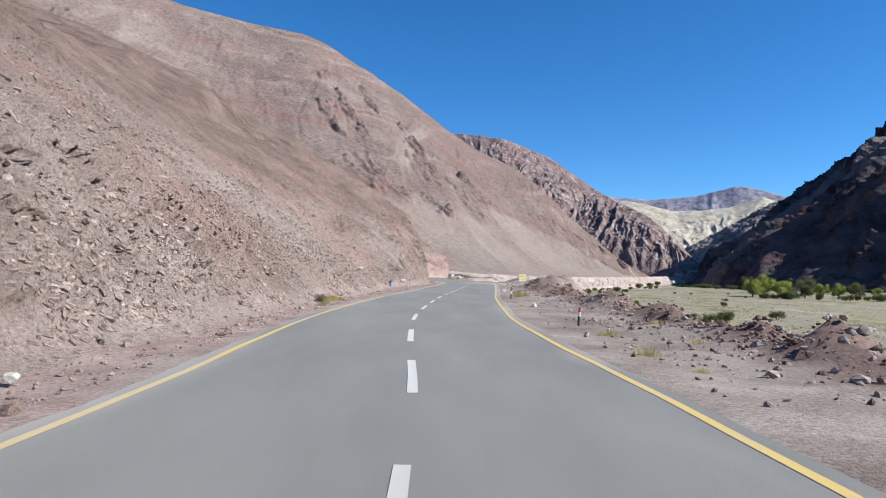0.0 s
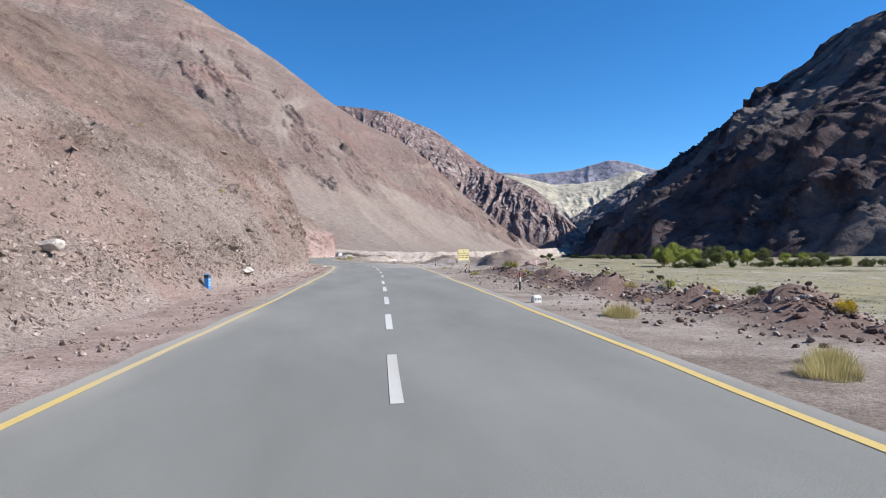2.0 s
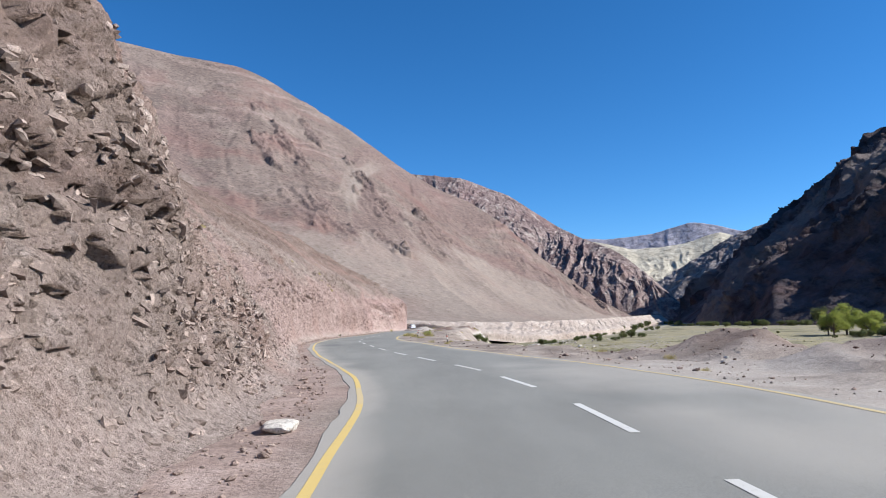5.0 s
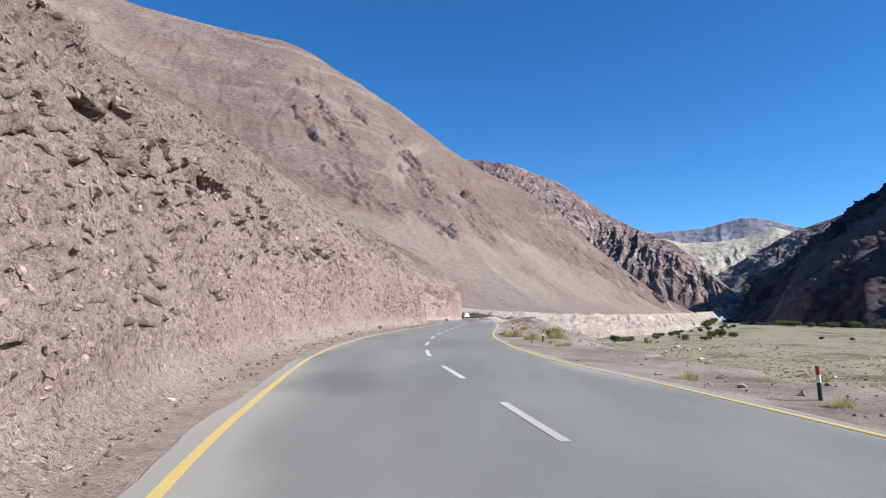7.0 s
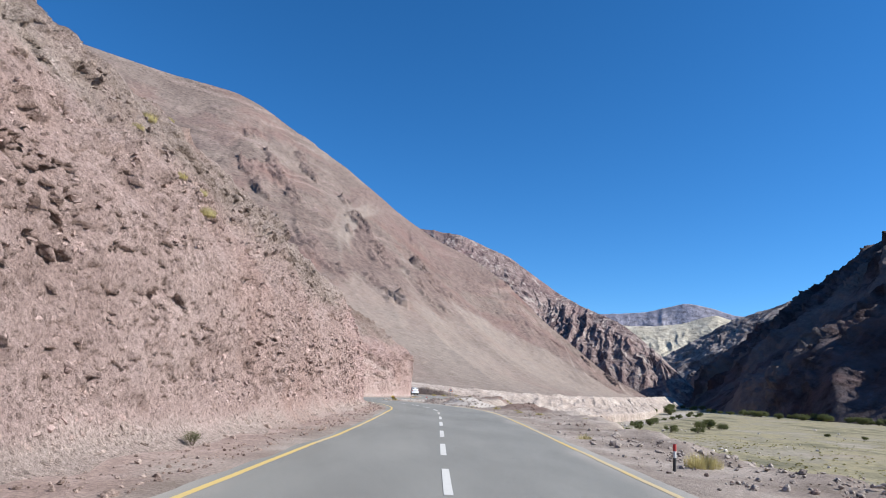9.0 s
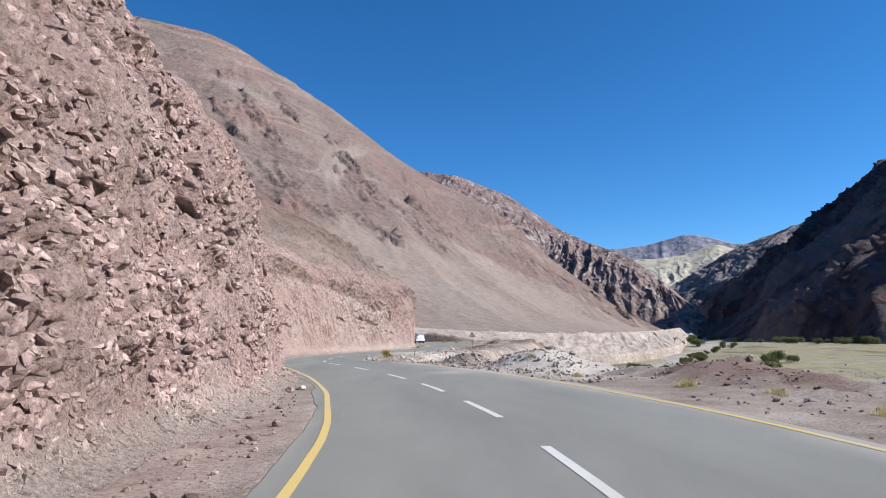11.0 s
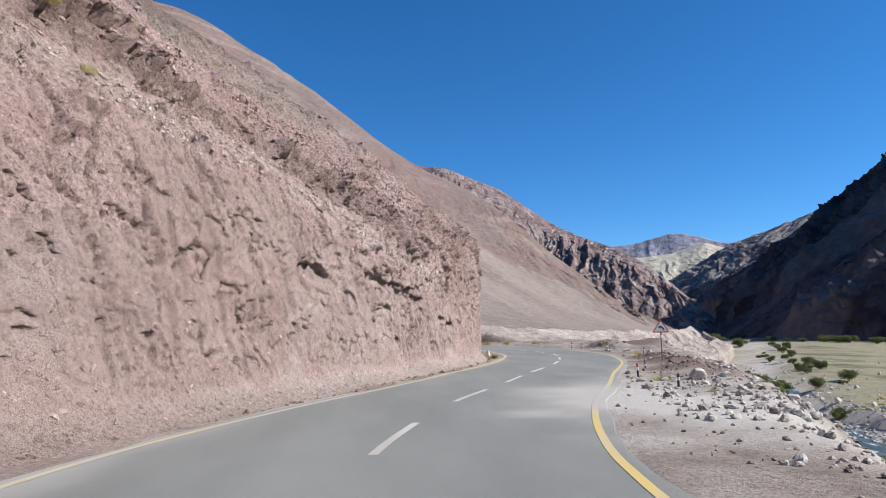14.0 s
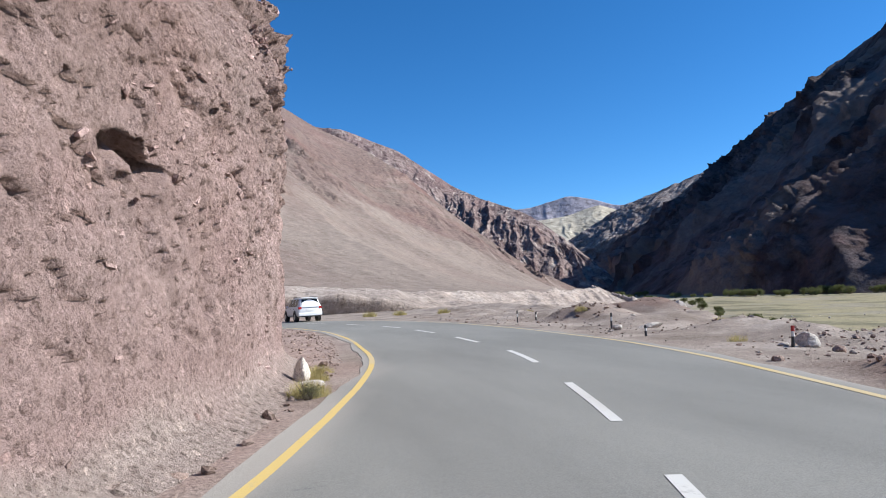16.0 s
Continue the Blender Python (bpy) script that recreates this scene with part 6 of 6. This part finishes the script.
for k in range(3):
    KINDS["sage", k] = shrub(60 + k, 1.5, 1.0, 0.07, 1100, SAGE)
    KINDS["dark", k] = shrub(70 + k, 3.6, 2.1, 0.24, 1500, OLIVE)
    KINDS["straw", k] = tuft(80 + k, 0.95, 0.5, 1100, STRAW)
    KINDS["small", k] = tuft(90 + k, 0.45, 0.25, 260, STRAW)
    KINDS["tree", k] = tree(100 + k, 9.5 + k, 9 + k, 5200, GREEN if k < 2 else OLIVE)
KINDS["yellow", 0] = shrub(110, 1.0, 0.6, 0.05, 600, SAGE, blossom=1300)
KINDS["green", 0] = shrub(111, 1.3, 0.8, 0.06, 1200, GREEN)
NAMES = {"sage": ("shrub", "grey green desert shrub", "shrub"), "dark": ("shrub", "dense dark olive green bush on the valley floor", "bush"), "straw": ("grass_tuft", "dry straw coloured grass tuft", "grass"),
         "small": ("grass_tuft", "small dry grass tuft", "grass"), "tree": ("tree", "leafy green willow tree in the valley", "tree"), "yellow": ("flowering_shrub", "low shrub covered with yellow blossom", "shrub"),
         "green": ("shrub", "fresh green leafy shrub", "shrub")}


def plant(kind, k, x, y, size=1.0, turn=0.0, z=None, label="", group=""):
    nm, lbl, cat = NAMES[kind]
    ob = new(nm)
    ob.empty_display_size = 0.2
    size = size * 0.68 if kind == "straw" and size > 0.75 else size
    ob.matrix_basis = pose(x, y, (on_ground(x, y) if z is None else z) - 0.02, 0, 0, turn) @ Matrix.Diagonal((size, size, size * (0.9 + 0.2 * ((k * 37) % 5) / 5), 1))
    tagged(ob, label or lbl, cat, group or {"tree": "trees in the valley", "dark": "bushes on the valley floor"}.get(kind, "plants on the verge"))
    for pn, me in KINDS[kind, k].items():
        c = new(pn, me)
        c.parent = ob
    return ob


r = random.Random(31)
for kind, k, x, y, sc, z in (("straw", 0, -5.25, 31.6, 1.3, None), ("sage", 0, -5.3, 30.8, 0.55, None), ("straw", 1, -4.95, 29.3, 0.8, None), ("straw", 2, -5.2, 33.2, 1.1, None), ("straw", 0, -5.0, 34.5, 0.8, None), ("sage", 1, -5.8, 179.1, 0.35, 0.25),
                             ("straw", 1, -7.3, 238.6, 0.8, 0.1), ("sage", 2, -7.5, 238.9, 0.3, 0.1), ("straw", 0, 5.3, 44.9, 1.1, None), ("straw", 1, 5.9, 45.6, 0.9, None), ("straw", 2, 6.1, 52.0, 1.2, None), ("straw", 0, 8.6, 77.2, 0.9, None),
                             ("green", 0, 10.8, 77.0, 0.9, None), ("yellow", 0, 11.2, 77.8, 0.8, None), ("straw", 1, 2.6, 163.3, 1.6, None), ("straw", 2, 3.2, 161.0, 1.3, None), ("straw", 0, 2.4, 166.5, 1.2, None)):
    plant(kind, k, x, y, sc, r.uniform(0, 360), z)
for kind, k, x, y, sc, z in (("green", 0, 4.4, 162.6, 1.0, None), ("straw", 1, 4.6, 161.8, 1.5, None), ("straw", 0, 5.15, 245.9, 1.8, None), ("yellow", 0, 5.6, 247.0, 0.8, None), ("yellow", 0, -0.02, 255.4, 1.05, None), ("straw", 2, 0.35, 256.6, 0.8, None),
                             ("straw", 0, 4.9, 296.9, 0.9, None), ("straw", 1, 4.75, 295.6, 0.8, None), ("straw", 2, 4.5, 293.6, 0.7, None), ("sage", 0, 4.45, 293.2, 0.35, None), ("straw", 1, 12.0, 338.0, 1.8, None), ("straw", 0, 14.5, 338.0, 1.8, None),
                             ("straw", 2, 17.2, 334.0, 1.6, None), ("straw", 0, 27.0, 319.0, 2.2, None), ("straw", 1, 28.0, 320.0, 1.8, None), ("straw", 2, 17.6, 311.0, 0.9, None), ("straw", 1, 5.0, 178.5, 1.2, None)):
    plant(kind, k, x, y, sc, r.uniform(0, 360), z)
for x, y, sc in ((21.2, 286.4, 1.5), (22.8, 290, 1.6), (21.5, 294, 1.3), (19.2, 280, 1.1), (26.4, 306, 1.3), (29, 311, 1.3), (17.0, 273, 0.9), (21, 198, 1.3), (23, 202, 1.1), (26, 207, 1.0), (20, 194, 0.7), (28, 97, 1.1),
                 (31, 103, 1.2), (35, 108, 1.2), (39, 112, 1.1), (43, 118, 1.2), (49, 125, 1.3), (54, 127, 1.25), (33, 94, 1.0), (27, 88, 0.9), (58, 357, 1.3), (62, 362, 1.2), (70, 350, 1.0), (76, 343, 1.1), (82, 340, 0.9), (90, 356, 1.4), (95, 360, 1.5), (100, 362, 1.2)):
    plant("dark", r.randrange(3), x, y, sc, r.uniform(0, 360))
for k in range(40):
    band = r.random()
    if band < 0.8:
        y = r.uniform(300, 520)
        x = float(stream_x(np.array([y]))[0]) + r.gauss(9, 5)
    elif band < 0.93:
        y = r.uniform(260, 460)
        x = 120 + 0.15 * (y - 230) + r.uniform(-20, 30)
    else:
        y = r.uniform(120, 280)
        x = r.uniform(50, 140)
    plant("dark", r.randrange(3), x, y, r.uniform(0.35, 1.2), r.uniform(0, 360))
# hedge-like growth along the foot of the shaded mountain
for k in range(46):
    u = r.random()
    plant("dark", r.randrange(3), 208 + 105 * (1 - u) + r.gauss(0, 5) - 14 * math.sin(u * 3.1), 395 + 190 * u + r.gauss(0, 6), r.uniform(1.0, 2.2), r.uniform(0, 360))
for k in range(26):
    y = r.uniform(500, 900)
    plant("dark", r.randrange(3), 0.36 * y - 40 + r.uniform(-40, 50), y, r.uniform(1.2, 2.6), r.uniform(0, 360))
# willows beside the meadow, crowns grown together
for x, y, k, sc in ((140, 300, 0, 1.05), (147, 304, 1, 1.15), (153, 301, 0, 1.0), (158, 306, 1, 0.85), (165, 303, 2, 0.85), (171, 301, 0, 0.85), (177, 298, 1, 0.75), (183, 295, 2, 0.7), (190, 292, 0, 0.65), (196, 288, 1, 0.6), (144, 309, 2, 0.9), (161, 296, 2, 0.6), (203, 285, 2, 0.55), (210, 281, 0, 0.5), (150, 294, 1, 0.55)):
    plant("tree", k, x, y, sc, r.uniform(0, 360))
for k in range(44):
    u = r.random()
    plant("dark", r.randrange(3), 136 + 90 * u + r.gauss(0, 2), 290 - 40 * u + r.gauss(0, 3), r.uniform(0.9, 1.9), r.uniform(0, 360))
for k in range(70):
    y = r.uniform(5, 325)
    x = float(centre(min(y, 312)) + along(y, EDGES, 2)) + r.uniform(1.2, 9)
    plant("small", r.randrange(3), x, y, r.uniform(0.6, 1.5), r.uniform(0, 360))
for k in range(44):
    y = r.uniform(8, 80)
    plant(("small", "green", "small", "yellow")[k % 4], 0, 8.8 + 0.045 * (y - 28) + r.uniform(-1.0, 5), y, r.uniform(0.35, 0.7), r.uniform(0, 360), group="plants along the berm")
# tufts high on the hillside
for k in range(46):
    V = FACES[k % 4 == 0][1]
    i, j = r.randrange(100, V.shape[0] - 250), r.randrange(V.shape[1] // 2, V.shape[1] - 30)
    p = V[i, j]
    plant("straw", r.randrange(3), p[0], p[1], r.uniform(0.3, 0.8), r.uniform(0, 360), p[2] - 0.05, group="tufts on the hillside")
# low dry growth over the meadow
vs, fs, base = [], [], 0
for k in range(9000):
    y = r.uniform(10, 330)
    x = 16 + r.gammavariate(1.4, 26)
    h, w = r.uniform(0.05, 0.16), r.uniform(0.08, 0.3)
    vs.append((x, y, h, w, r.uniform(0, 6.28)))
M = np.array(vs)
MZ = ground_z(M[:, 0], M[:, 1])
M, MZ = M[MZ < -5.4], MZ[MZ < -5.4]
verts, faces = [], []
for (x, y, h, w, a), z in zip(M, MZ):
    for t in (a, a + 1.05, a + 2.1):
        c, sn = math.cos(t) * w, math.sin(t) * w
        b = len(verts)
        verts += [(x - c, y - sn, z - 0.03), (x + c, y + sn, z - 0.03), (x + c * 0.5 + sn * 0.4, y + sn * 0.5, z + h), (x - c * 0.4, y - sn * 0.5 + c * 0.4, z + h * 0.8)]
        faces += [(b, b + 1, b + 2, b + 3)]
MEADOW = leaf_material("meadow_growth", ((0.22, 0.205, 0.095), (0.33, 0.295, 0.14), (0.45, 0.39, 0.20)), 0.09)
tagged(soup_object("meadow_growth", verts, faces, MEADOW), "low dry grass and herbs over the meadow", "grass", kind="stuff")
